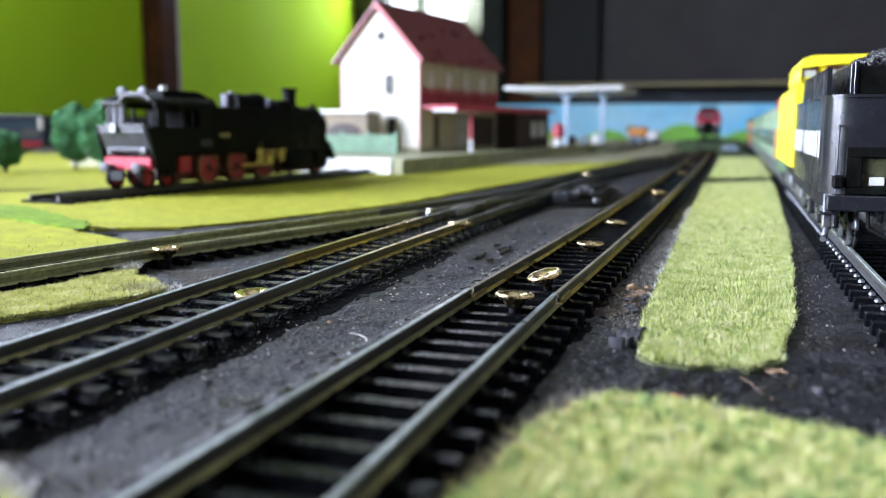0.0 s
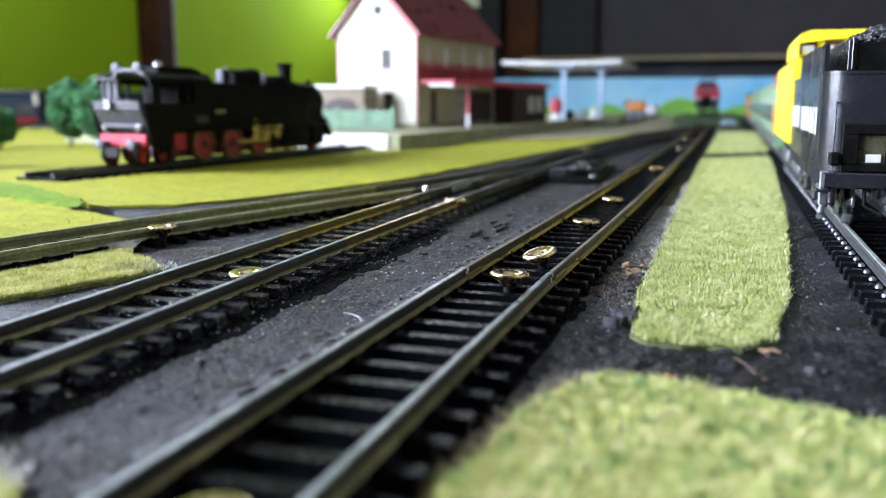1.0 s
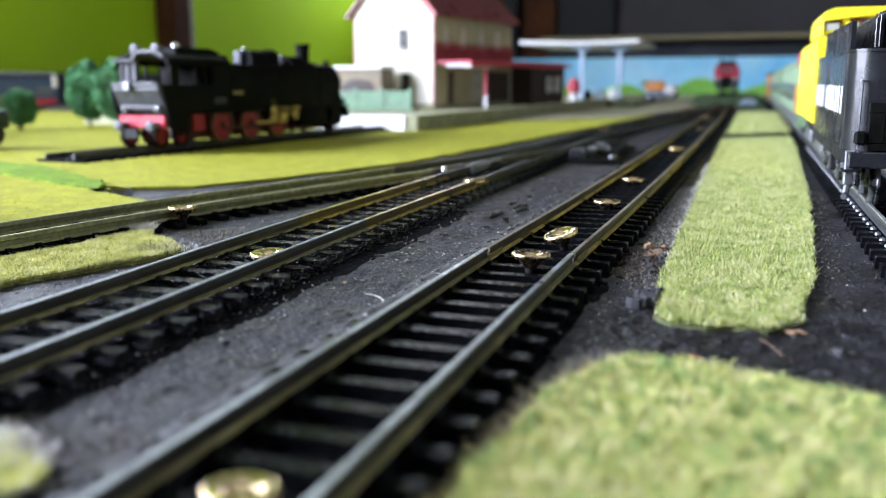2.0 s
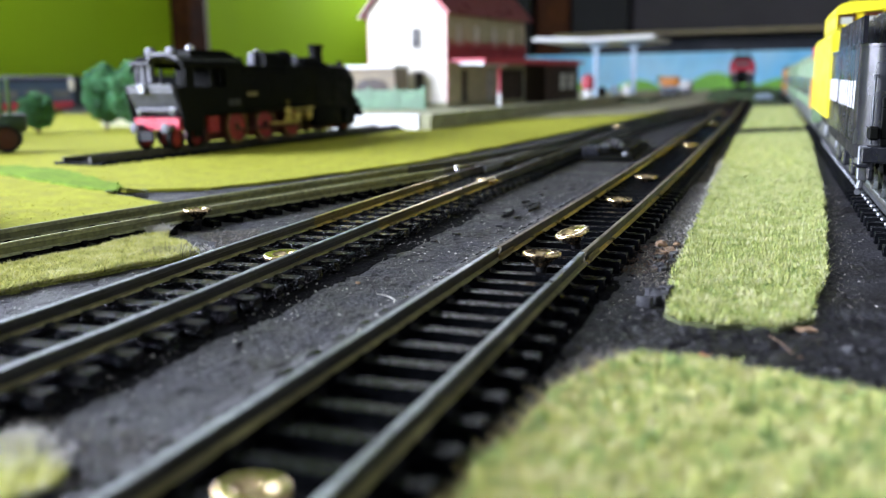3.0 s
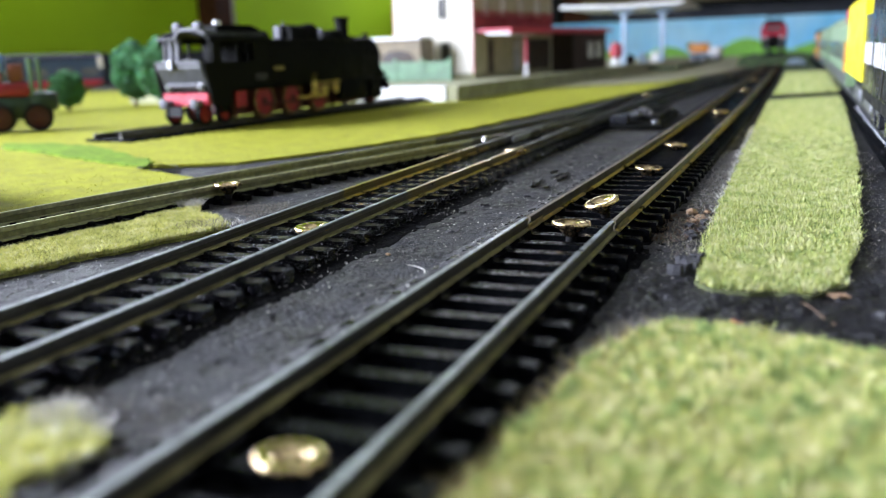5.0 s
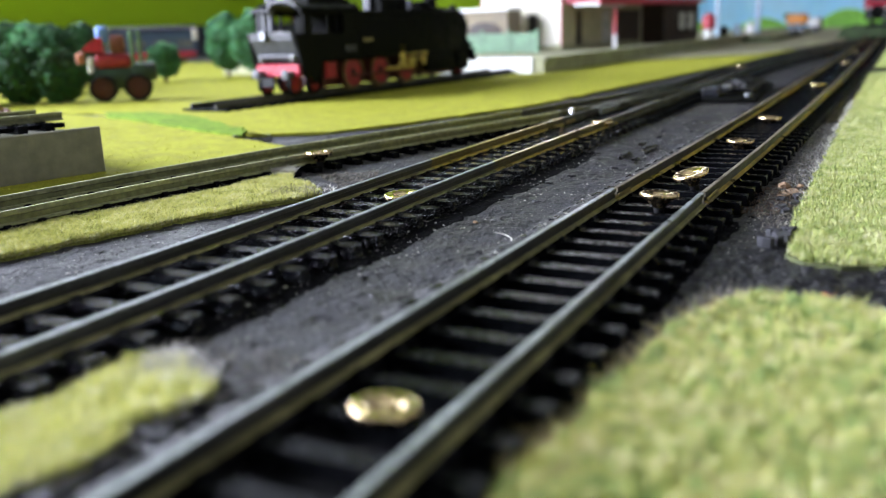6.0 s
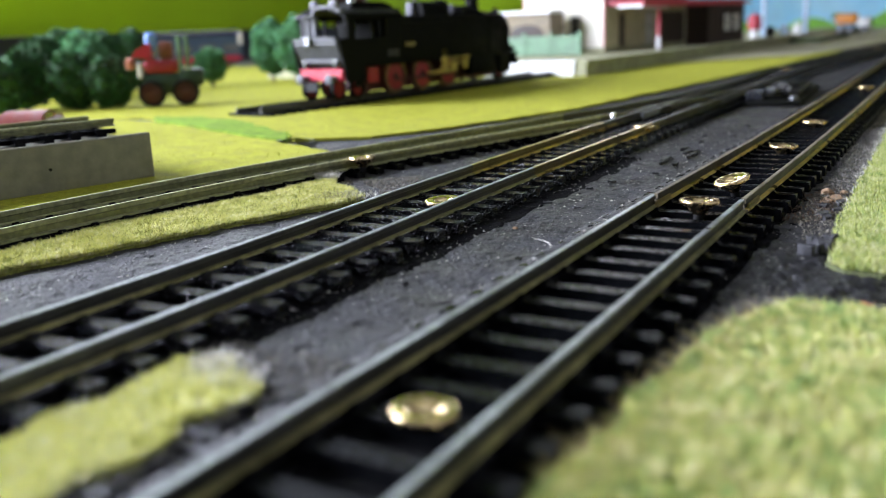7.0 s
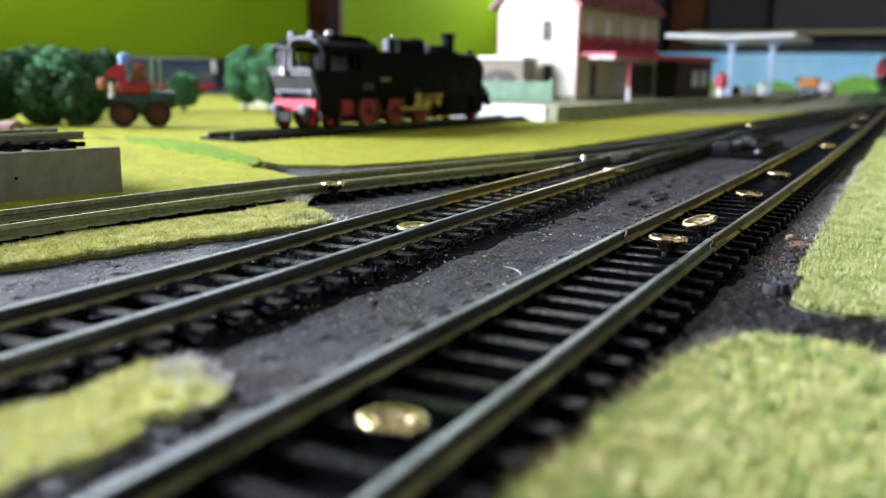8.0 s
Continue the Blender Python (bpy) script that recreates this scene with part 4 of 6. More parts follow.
for i in range(15000):
    x, y = (rng.uniform(-112, 24), 30 + 300 * rng.random() ** 1.3) if i < 13500 else (rng.uniform(18, 100), rng.uniform(110, 330))
    r, k, base = 0.10 + 0.32 * rng.random() ** 3, len(gv), 0.02 + float(shoulder(x, y))
    for dx, dy, dz in ((1, 0, 0), (-0.2, 0.95, 0), (-0.9, 0.1, 0), (0.1, -0.9, 0), (0.15, 0.1, 0.75)):
        gv.append(((x + r * dx * rng.uniform(0.7, 1.3)) * MM, (y + r * dy * rng.uniform(0.7, 1.3)) * MM, (base + r * dz) * MM))
    gf += [(k, k + 1, k + 4), (k + 1, k + 2, k + 4), (k + 2, k + 3, k + 4), (k + 3, k, k + 4)]
me.from_pydata(gv, [], gf)
me.materials.append(GRAIN)
tagged(new("felt_grain", me), "crumbly brown-grey grains on the charcoal felt", "grain", kind="stuff")
me = bpy.data.meshes.new("grit")
me.from_pydata(vs, [], fs)
me.materials.append(SPECK)
tagged(new("grit", me), "pale dust and grit scattered on the charcoal felt", "grit", kind="stuff")


# ---- tank locomotive on the siding ----
def wheel(parent, name, x, y, z, r, rim_mat, hub_mat, w=2.4, spokes=10, side=1):
    ob = part(name, lathe(B(), [(r * 0.86, -w / 2), (r * 1.1, -w / 2), (r * 1.1, -w / 2 + 0.6), (r, -w / 2 + 0.8), (r, w / 2), (r * 0.84, w / 2), (r * 0.84, w / 2 - 0.7), (r * 0.86, -w / 2)], 32, T_(0, 0, 0, 0, 90 * side, 0), cap=False),
              rim_mat, parent, "", at(x, y, z))
    bm = B()
    lathe(bm, [(r * 0.24, -w / 2), (r * 0.24, w / 2 + 0.2), (0, w / 2 + 0.3)], 14, T_(0, 0, 0, 0, 90 * side, 0))
    for k in range(spokes):
        box(bm, -w * 0.25, w * 0.25, -r * 0.05, r * 0.05, r * 0.2, r * 0.88, 0, 1, T_(0, 0, 0, 360 * k / spokes, 0, 0))
    lathe(bm, [(r * 0.85, -w * 0.3), (r * 0.85, -w * 0.1)], 28, T_(0, 0, 0, 0, 90 * side, 0))
    part("spokes", bm, hub_mat, ob)
    return ob


def thing_part(name, parent):
    ob = new(name)
    ob.parent = parent
    ob.empty_display_size = 0.01
    return ob


def tank_loco(m):
    ob = thing("tank_locomotive", "black model tank steam locomotive with red wheels and buffer beams", "locomotive", "", m)
    # lengths run along +y from the bunker end, height from the rail
    part("running_board", box(B(), -16.5, 16.5, 13.5, 192, 16.2, 17.6, 0.4), BLACK, ob)
    part("frame", box(B(), -8, 8, 38, 191, 2.2, 16.1, 0.5), WHEEL_R, ob, "red painted frame")
    part("frame_plate", box(B(), 9.5, 11, 38, 47, 7, 15.8, 0.3), RED, ob, "red frame plate")
    part("rear_frame", box(B(), -8, 8, 14, 37.5, 10, 16.1, 0.5), WHEEL_R, ob)
    part("boiler", lathe(B(), [(0, 0), (12, 0), (12.3, 1), (12.3, 100), (13.4, 101), (13.4, 145), (12.6, 146.5), (0, 147)], 40, T_(0, 42, 31.6, -90, 0, 0)), BLACK, ob)
    sb = part("smokebox_door", lathe(B(), [(11.5, 0), (11.2, 1.4), (8, 3), (3, 3.9), (0, 4)], 32, T_(0, 188.8, 31.6, -90, 0, 0)), BLACK, ob)
    part("door_hinge", box(B(), -9, 5, 191.6, 193, 35.5, 36.7, 0.2), BLACK, sb)
    part("door_hinge", box(B(), -9, 5, 191.6, 193, 29.5, 30.7, 0.2), BLACK, sb)
    part("chimney", lathe(B(), [(6.4, 0), (5.0, 2.0), (4.3, 3.6), (4.4, 11.6), (5.2, 12.2), (5.3, 14), (4.0, 14.1), (3.6, 9)], 24, T_(0, 161, 43.4), cap=False), BLACK, ob)
    part("dome", prism(B(), [(-6.4, 41), (6.4, 41), (6.8, 47), (5.6, 50.6), (2.6, 51.8), (-2.6, 51.8), (-5.6, 50.6), (-6.8, 47)], 97, 113), BLACK, ob, "boxy steam dome casing")
    part("dome", lathe(B(), [(7.6, 0), (6.6, 1.4), (6.6, 7.2), (5.4, 9.6), (3, 10.8), (0, 11.2)], 28, T_(0, 123, 41.8)), BLACK, ob)
    part("sand_box", box(B(), -6, 6, 140, 153, 42.8, 49.0, 1.4, 2), BLACK, ob)
    # two added grey plates stand in for light on the casings' rear faces
    part("sand_box_highlight", box(B(), -4, 0.5, 137, 139.8, 42.8, 50.0, 0.8, 2), BUNKER, ob, "grey plate for the light on the sand box's rear face")
    part("dome_highlight", box(B(), -4.5, 0.5, 94, 96.8, 41, 51.4, 0.8, 2), BUNKER, ob, "grey plate for the light on the dome's rear face")
    part("feed_pipe", box(B(), -4, 4, 108, 118, 43, 49.4, 1.2, 2), BLACK, ob)
    part("whistle", lathe(B(), [(0.9, 0), (0.9, 1.6), (0, 2.2)], 14, T_(-1, 99, 51.6)), STEEL, ob, "bright metal whistle")
    part("valve", lathe(B(), [(1.5, 0), (1.5, 5), (0, 5.4)], 12, T_(-2.5, 134, 44)), STEEL, ob, "bright metal safety valve")
    part("valve", lathe(B(), [(1.0, 0), (1.0, 3.4), (0, 3.8)], 12, T_(-1.5, 74, 44)), STEEL_D, ob, "small grey safety valve")
    for s in (-1, 1):
        tank = part("side_tank", box(B(), min(s * 9, s * 17.6), max(s * 9, s * 17.6), 60, 172, 17.7, 42.4, 0.9, 2), BLACK, ob)
        part("plate", box(B(), s * 17.75 - 0.12, s * 17.75 + 0.12, 64, 73, 26, 28.2, 0.05), FISHPLATE, tank, "small dull brass plate")
        part("tank_filler", box(B(), s * 13 - 2, s * 13 + 2, 128, 134, 43.5, 45.4, 0.4), BLACK, tank)
        part("front_slope", prism(B(), [(172.1, 17.7), (185, 17.7), (185, 21), (172.1, 40.5)], min(s * 9, s * 15.5), max(s * 9, s * 15.5), Matrix(((0, 1, 0, 0), (1, 0, 0, 0), (0, 0, 1, 0), (0, 0, 0, 1)))), BLACK, ob, "sloping front plate", None, 0)
        part("front_step", box(B(), s * 14.6 - 1.4, s * 14.6 + 1.4, 168, 183, 4.5, 16.1, 0.5), BLACK, ob)
        part("hand_rail", rod(B(), 0.35, (s * 17.9, 62, 39), (s * 17.9, 120, 39), 8), BLACK, ob)
        cyl = part("cylinder", box(B(), min(s * 11.5, s * 17.8), max(s * 11.5, s * 17.8), 131, 164, 5.0, 19.4, 2.4, 2), BLACK, ob)
        part("cylinder_cover", lathe(B(), [(4.8, 0), (4.4, 1), (0, 1.3)], 20, T_(s * 15, 164, 12.2, -90, 0, 0)), BLACK, cyl)
        part("slide_bar", box(B(), s * 16 - 0.5, s * 16 + 0.5, 106, 131, 13.2, 14.4, 0.15), GOLD, ob)
        part("crosshead", box(B(), s * 16.6 - 0.9, s * 16.6 + 0.9, 110, 117, 9.5, 15, 0.3), GOLD, ob, "brass coloured crosshead")
        br = part("valve_bracket", box(B(), s * 16.8 - 0.8, s * 16.8 + 0.8, 100, 106, 9.5, 22.6, 0.3), GOLD, ob, "brass coloured valve gear bracket")
        part("link", box(B(), s * 16.8 - 0.7, s * 16.8 + 0.7, 106, 128, 20.2, 22.6, 0.3), GOLD, br)
        part("bracket_post", box(B(), s * 16.8 - 0.7, s * 16.8 + 0.7, 124, 128, 10, 20.1, 0.3), GOLD, br)
        part("valve_rod", box(B(), s * 16.9 - 0.5, s * 16.9 + 0.5, 108, 131, 16.6, 17.8, 0.2), GOLD, ob)
        part("coupling_rod", box(B(), s * 15.2 - 0.45, s * 15.2 + 0.45, 56, 112, 6.8, 8.2, 0.3), WHEEL_R, ob, "dark red coupling rod")
        part("connecting_rod", box(B(), s * 17.2 - 0.4, s * 17.2 + 0.4, 85, 113, 8.6, 10.4, 0.3, 1), GOLD, ob)
        for y in (58.6, 84.8, 111.4):
            dw = wheel(ob, "driving_wheel", s * 12.4, y, 9.3, 9.3, WHEEL_R, WHEEL_R, 2.6, 12, s)
            part("tyre_ring", lathe(B(), [(8.6, 1.35), (9.25, 1.35), (9.25, 1.5), (8.6, 1.5), (8.6, 1.35)], 30, T_(0, 0, 0, 0, 90 * s, 0), cap=False), FISHPLATE, dw, "thin brass tyre ring")
            part("wheel_disc", lathe(B(), [(8.6, 0.0), (8.3, 0.6), (2.5, 1.0), (0, 1.1)], 26, T_(0, 0, 0, 0, 90 * s, 0)), RED_WHEEL, dw, "red wheel centre")
        for y in (12, 27, 175):
            wheel(ob, "carrying_wheel", s * 10.6, y, 5.4, 5.4, BLACK, RED_WHEEL, 2.4, 8, s)
        part("step_plate", box(B(), s * 15.9 - 1.6, s * 15.9 + 1.6, 19, 25, 5.6, 6.6, 0.2), BLACK, ob)
        part("step_hanger", box(B(), s * 15.9 - 0.4, s * 15.9 + 0.4, 19.5, 24.5, 6.7, 16.1, 0.1), BLACK, ob)
    for s in (-1, 1):
        for y in (66, 88, 110, 132, 154):
            part("tank_strap", box(B(), min(s * 17.5, s * 17.8), max(s * 17.5, s * 17.8), y, y + 0.9, 18.5, 41.6, 0.05), BLACK, ob, "", None, 0)
        part("tank_beading", rod(B(), 0.5, (s * 17.4, 60.5, 42.3), (s * 17.4, 171.5, 42.3), 8), BLACK, ob)
        for z in (23.4, 21.4):
            for k in range(3):
                part("pale_bar", box(B(), min(s * 17.62, s * 17.74), max(s * 17.62, s * 17.74), 48 + k * 3.4, 50.4 + k * 3.4, z, z + 1.1), BUNKER, ob, "plain pale lettering bar", None, 0)
        part("sand_pipe", rod(rod(B(), 0.6, (s * 14.8, 122, 16), (s * 15.0, 124, 6), 8), 0.6, (s * 15.0, 124, 6), (s * 13.5, 126, 1.6), 8), BLACK, ob)
        part("front_lamp", lathe(B(), [(1.6, 0), (2.0, 0.6), (2.0, 3.2), (0, 3.6)], 16, T_(s * 11, 190, 19.6, -90, 0, 0)), BLACK, ob)
    part("top_lamp", lathe(B(), [(1.5, 0), (1.9, 0.6), (1.9, 3.0), (0, 3.4)], 16, T_(0, 188, 45.4, -90, 0, 0)), BLACK, ob)
    part("lamp_bracket", box(B(), -1.4, 1.4, 185.5, 189.5, 42.5, 44.0, 0.2), BLACK, ob)
    part("turret", lathe(B(), [(3.4, 0), (3.2, 3.0), (2.2, 4.6), (0, 5.0)], 18, T_(0, 78, 43.4)), BLACK, ob)
    part("steam_pipe", rod(rod(B(), 1.2, (7, 128, 43), (9, 132, 46), 10), 1.2, (9, 132, 46), (11, 150, 44), 10), BLACK, ob)
    part("filler_cap", lathe(B(), [(3.0, 0), (3.0, 1.8), (2.2, 2.8), (0, 3.0)], 18, T_(12.5, 150, 42.3)), BLACK, ob)
    part("filler_cap", lathe(B(), [(3.0, 0), (3.0, 1.8), (2.2, 2.8), (0, 3.0)], 18, T_(-12.5, 150, 42.3)), BLACK, ob)
    # cab
    cab = thing_part("cab", ob)
    for s in (-1, 1):
        x0, x1 = min(s * 16.2, s * 17.6), max(s * 16.2, s * 17.6)
        part("cab_side", prism(B(), [(13, 9), (26, 9), (27, 17.6), (60, 17.6), (60, 31.6), (7, 31.6)], x0, x1, Matrix(((0, 1, 0, 0), (1, 0, 0, 0), (0, 0, 1, 0), (0, 0, 0, 1)))), BLACK, cab, "", None, 0)
        part("cab_pillar", box(B(), x0, x1, 14.5, 21, 31.5, 44, 0.2), BLACK, cab)
        part("cab_pillar", box(B(), x0, x1, 33.5, 35, 31.5, 44, 0.1), BLACK, cab)
        part("cab_pillar", box(B(), x0, x1, 47, 60, 31.5, 44, 0.2), BLACK, cab)
    part("cab_front", box(B(), -16, 16, 58.4, 59.8, 17.8, 46, 0.2), BLACK, cab)
    part("cab_back", box(B(), -16, -4, 14.4, 15.8, 30, 44, 0.2), BUNKER, cab)
    for x in (-14.6, -10, -5.4):
        part("slat", box(B(), x - 0.6, x + 0.6, 13.4, 14.3, 32, 44, 0.2), BUNKER, cab)
    part("cab_back", box(B(), 14.8, 16, 14.4, 15.8, 30, 44.5, 0.2), BLACK, cab)
    part("cab_bulkhead", box(B(), -16, 16, 44, 45, 18, 46, 0.1), BLACK, cab, "dark cab interior")
    arc = [(-18.2, 43.0), (-17.4, 45.0), (-13, 46.6), (-8, 47.8), (-4, 48.3), (4, 48.3), (8, 47.8), (13, 46.6), (17.4, 45.0), (18.2, 43.0)]
    arc += [(x * 0.93, z - 1.5) for x, z in reversed(arc)]
    part("cab_roof", prism(B(), arc, 12.5, 62), BLACK, cab)
    rim = [(-5, 45.4), (-4, 47.8), (0, 49.4), (9, 49.4), (13, 48.2), (16, 46.4), (15.4, 45.4), (12.4, 46.8), (8.4, 47.8), (1, 47.8), (-2.4, 46.8), (-3.4, 45.0)]
    part("roof_rim", prism(B(), rim, 11, 12.4), BUNKER, cab, "grey rear roof rim")
    for x in (-3, 11):
        part("roof_vent", lathe(B(), [(2.5, 0), (2.6, 1), (2.6, 3), (1.2, 3.4), (0, 3.5)], 16, T_(x, 14, 49.6, 90, 0, 0)), BUNKER, cab, "round grey lamp on the roof")
    part("roof_hatch", prism(B(), [(30, 47.8), (72, 43), (66, 49.4), (58, 51.2), (32, 51.2)], -7, 7, Matrix(((0, 1, 0, 0), (1, 0, 0, 0), (0, 0, 1, 0), (0, 0, 0, 1)))), BLACK, cab)
    part("whistle_dome", lathe(B(), [(2.4, 0), (2.4, 2.2), (1.4, 3.4), (0, 3.6)], 14, T_(-4, 44, 50.8)), STEEL, cab, "bright metal roof ventilator")
    part("cab_step_plate", box(B(), -17, -3, 10.5, 14.3, 43.6, 44.6, 0.2), BUNKER, cab)
    bun = part("bunker", prism(B(), [(12.5, 17.8), (32, 17.8), (32, 32), (7, 32), (7, 29)], -15.2, 15.2, Matrix(((0, 1, 0, 0), (1, 0, 0, 0), (0, 0, 1, 0), (0, 0, 0, 1)))), BUNKER_D, ob, "black coal bunker with window light in its grey colour", None, 0)
    part("bunker_lip", box(B(), -15.8, 15.8, 6, 8, 31.2, 32.6, 0.4), BUNKER, bun)
    part("lamp_iron", box(B(), -6, -2, 4.8, 6.8, 28.5, 33.5, 0.4), STEEL_D, bun, "small grey lamp")
    part("coal", box(B(), -13, 13, 8.1, 14.0, 31.6, 33.6, 0.8), COAL, bun)
    part("tool_box", box(B(), -12, 10, 9.4, 11.6, 19.4, 21.4, 0.4), BUNKER, bun)
    for s in (-1, 1):
        lamp = part("lamp", lathe(B(), [(1.7, 0), (2.1, 0.6), (2.1, 3), (0, 3.4)], 16, T_(s * 11, 13, 19.2, 90, 0, 0)), STEEL_D, ob, "grey metal lamp")
        part("lens", lathe(B(), [(1.5, 0), (1.0, 0.4), (0, 0.5)], 14, T_(s * 11, 9.6, 19.2, 90, 0, 0)), GLASS_D, lamp)
    for y, s in ((11.5, -1), (191.0, 1)):
        beam = part("buffer_beam", box(B(), -15.4, 15.4, y - 1.2, y + 1.2, 9.6, 16.2, 0.3), RED if s < 0 else BLACK, ob, "buffer beam")
        for x in (-10.5, 10.5):
            part("buffer", lathe(B(), [(1.7, 0), (1.5, 3.5), (1.0, 3.6), (1.0, 5.2), (2.7, 5.3), (2.7, 6.1), (1.5, 6.6), (0, 6.7)], 18, T_(x, y + s, 11, -90 * s, 0, 0)), BLACK if s > 0 else BUNKER, beam)
        part("coupling", box(box(B(), -2.6, 2.6, min(y + s, y + s * 9), max(y + s, y + s * 9), 6.5, 7.8, 0.3), -4.5, 4.5, min(y + s * 8, y + s * 9.4), max(y + s * 8, y + s * 9.4), 4.5, 9.5, 0.3), BLACK_MATT, beam)
    return ob


tank_loco(at(-258.5, 373, 5.0, 0, 0, -5.6))


# ---- tender and train on the track at the right ----
def tender(m):
    ob = thing("tender", "black plastic model tender heaped with glossy coal", "tender", "", m)
    L_, W = 114.0, 18.4
    r = 7.5
    out = []
    for cx, cy, a0 in ((W - r, r, -90), (W - r, L_ - 1, 0), (-W + r, L_ - 1, 90), (-W + r, r, 180)):
        rr = r if cy < 50 else 1
        ox = cx + (r - rr) * (1 if cx > 0 else -1)
        for k in range(7):
            a = radians(a0 + 15 * k)
            out.append((ox + rr * math.cos(a), cy + rr * math.sin(a)))
    part("tank_body", slab(B(), out, 15.5, 40.0), GREYBLACK, ob, "", None, 40)
    part("top_deck", slab(B(), [(x * 1.012, (y - 57) * 1.006 + 57) for x, y in out], 40.1, 40.9), GREYBLACK, ob)
    part("sill", slab(B(), [(x * 0.985, (y - 57) * 0.99 + 57) for x, y in out], 12.0, 15.4), BLACK_MATT, ob)
    for s in (-1, 1):
        x0, x1 = min(s * 17.2, s * 18.3), max(s * 17.2, s * 18.3)
        wing = B()
        prism(wing, [(1, 41), (84, 41), (80, 48.2), (1, 47.6)], x0, x1, T_(0, 0, 0, 0, 0, 0) @ Matrix(((0, 1, 0, 0), (1, 0, 0, 0), (0, 0, 1, 0), (0, 0, 0, 1))))
        w = part("side_board", wing, GREYBLACK, ob)
        bm = B()
        for y in (10, 22, 34, 60, 84):
            for k in range(4):
                lathe(bm, [(0.22, 0), (0.16, 0.15), (0, 0.2)], 6, T_(s * 18.3, y, 42 + k * 1.5, 0, 90 * s, 0))
        tagged(part("rivets", bm, BUNKER, w), "rows of tiny rivets", kind="stuff")
        bm = B()
        for y in [12, 16, 40, 44, 72, 76, 96]:
            for z in (17, 18.6, 20.2, 21.8, 34, 35.6, 37.2, 38.6):
                lathe(bm, [(0.22, 0), (0.16, 0.15), (0, 0.2)], 6, T_(s * 18.4, y, z, 0, 90 * s, 0))
        tagged(part("rivets", bm, BUNKER, ob), "rows of tiny rivets", kind="stuff")
        for y0, n, w in ((11, 7, 8.4), (76, 5, 7.2)):
            for k in range(n):
                part("white_bar", box(B(), min(s * 18.42, s * 18.57), max(s * 18.42, s * 18.57), y0 + k * w, y0 + k * w + w * 0.34, 24.4, 31.6), WHITE, ob, "plain white bar", None, 0)
        part("hand_rail", rod(rod(B(), 0.3, (s * 15, -1, 16), (s * 15, -1, 33), 8), 0.3, (s * 15, -1, 33), (s * 15, 1, 33), 8), STEEL_D, ob)
        step = part("corner_step", box(B(), s * 16.4 - 1.1, s * 16.4 + 1.1, 0.2, 2.2, 6.6, 15.4, 0.3), STEEL_D, ob, "grey bent corner step")
        part("step_hook", rod(rod(B(), 0.8, (s * 16.4, 1.2, 6.8), (s * 16.9, -0.6, 4.2), 8), 0.8, (s * 16.9, -0.6, 4.2), (s * 17.4, -2.6, 4.0), 8), STEEL_D, step)
        part("step_tread", box(B(), s * 16.4 - 2.0, s * 16.4 + 2.0, -1, 2.6, 10, 10.8, 0.2), GREYBLACK, step)
        for y0 in (10, 60):
            bog = part("bogie_frame", box(B(), s * 13.4 - 0.9, s * 13.4 + 0.9, y0, y0 + 36, 5.5, 10.5, 0.6), GREYBLACK, ob)
            for y in (y0 + 8, y0 + 28):
                part("axle_box", box(B(), s * 14.8 - 1.2, s * 14.8 + 1.2, y - 2.4, y + 2.4, 4.2, 9.4, 0.5), GREYBLACK, bog)
            part("spring", box(B(), s * 14.6 - 0.9, s * 14.6 + 0.9, y0 + 12, y0 + 24, 7.4, 10.2, 0.5), STEEL_D, bog, "grey leaf spring")
    # coal bunker and coal
    part("bunker_wall", box(box(B(), -12, -10.8, 1, 100, 40.9, 49.2, 0.2), 10.8, 12, 1, 100, 40.9, 49.2, 0.2), GREYBLACK, ob)
    part("front_bulkhead", box(B(), -17.1, 17.1, 97, 99, 40.95, 49.5, 0.2), BLACK_MATT, ob)
    part("bunker_back", box(B(), -10.7, 10.7, 1, 2.4, 40.9, 48.0, 0.2), BLACK, ob)
    rng = random.Random(8)
    bm = B()
    box(bm, -10.6, 10.6, 3, 98, 41, 47)
    for i in range(1000):
        x, y = rng.uniform(-10.4, 10.4), 3 + 95 * rng.random() ** 1.5
        z = 47 + 5.5 * (1 - (x / 12) ** 2) * min(1, y / 18 + 0.35) + rng.uniform(-1, 0.8)
        res = bmesh.ops.create_icosphere(bm, subdivisions=1, radius=rng.uniform(0.7, 1.5))
        mm = T_(x, y, z, rng.uniform(0, 360), rng.uniform(0, 360), 0)
        for v in res["verts"]:
            v.co = mm @ Vector((v.co.x * rng.uniform(0.6, 1.2), v.co.y * rng.uniform(0.6, 1.2), v.co.z * rng.uniform(0.6, 1.1)))
    tagged(part("coal", bm, COAL, ob, "", None, 0), "heap of glossy black coal lumps", kind="stuff")
    # rear: frame box with a pale lamp window, pockets, deck, coupler
    rear = part("rear_box", box(box(box(box(box(B(), -13, 13, -2.2, -0.2, 25.0, 27.6, 0.2), -13, 13, -2.2, -0.2, 15.6, 17.4, 0.2), -13, -9.2, -2.2, -0.2, 17.4, 25.0, 0.2), 9.2, 13, -2.2, -0.2, 17.4, 25.0, 0.2), -2.6, 2.6, -2.2, -0.2, 17.4, 25.0, 0.2), BLACK, ob)
    olive_pane = mat("olive_pane", (0.08, 0.08, 0.04), 0.3, scale=300)
    for x in (-5.9, 5.9):
        part("pane", box(B(), x - 3.2, x + 3.2, -0.9, -0.3, 17.5, 24.9, 0.1), olive_pane, rear, "dim olive pane")
        part("pale_label", box(B(), x - 1.4, x + 2.2, -1.3, -1.0, 17.9, 20.0, 0.1), WHITE, rear, "small white plate")
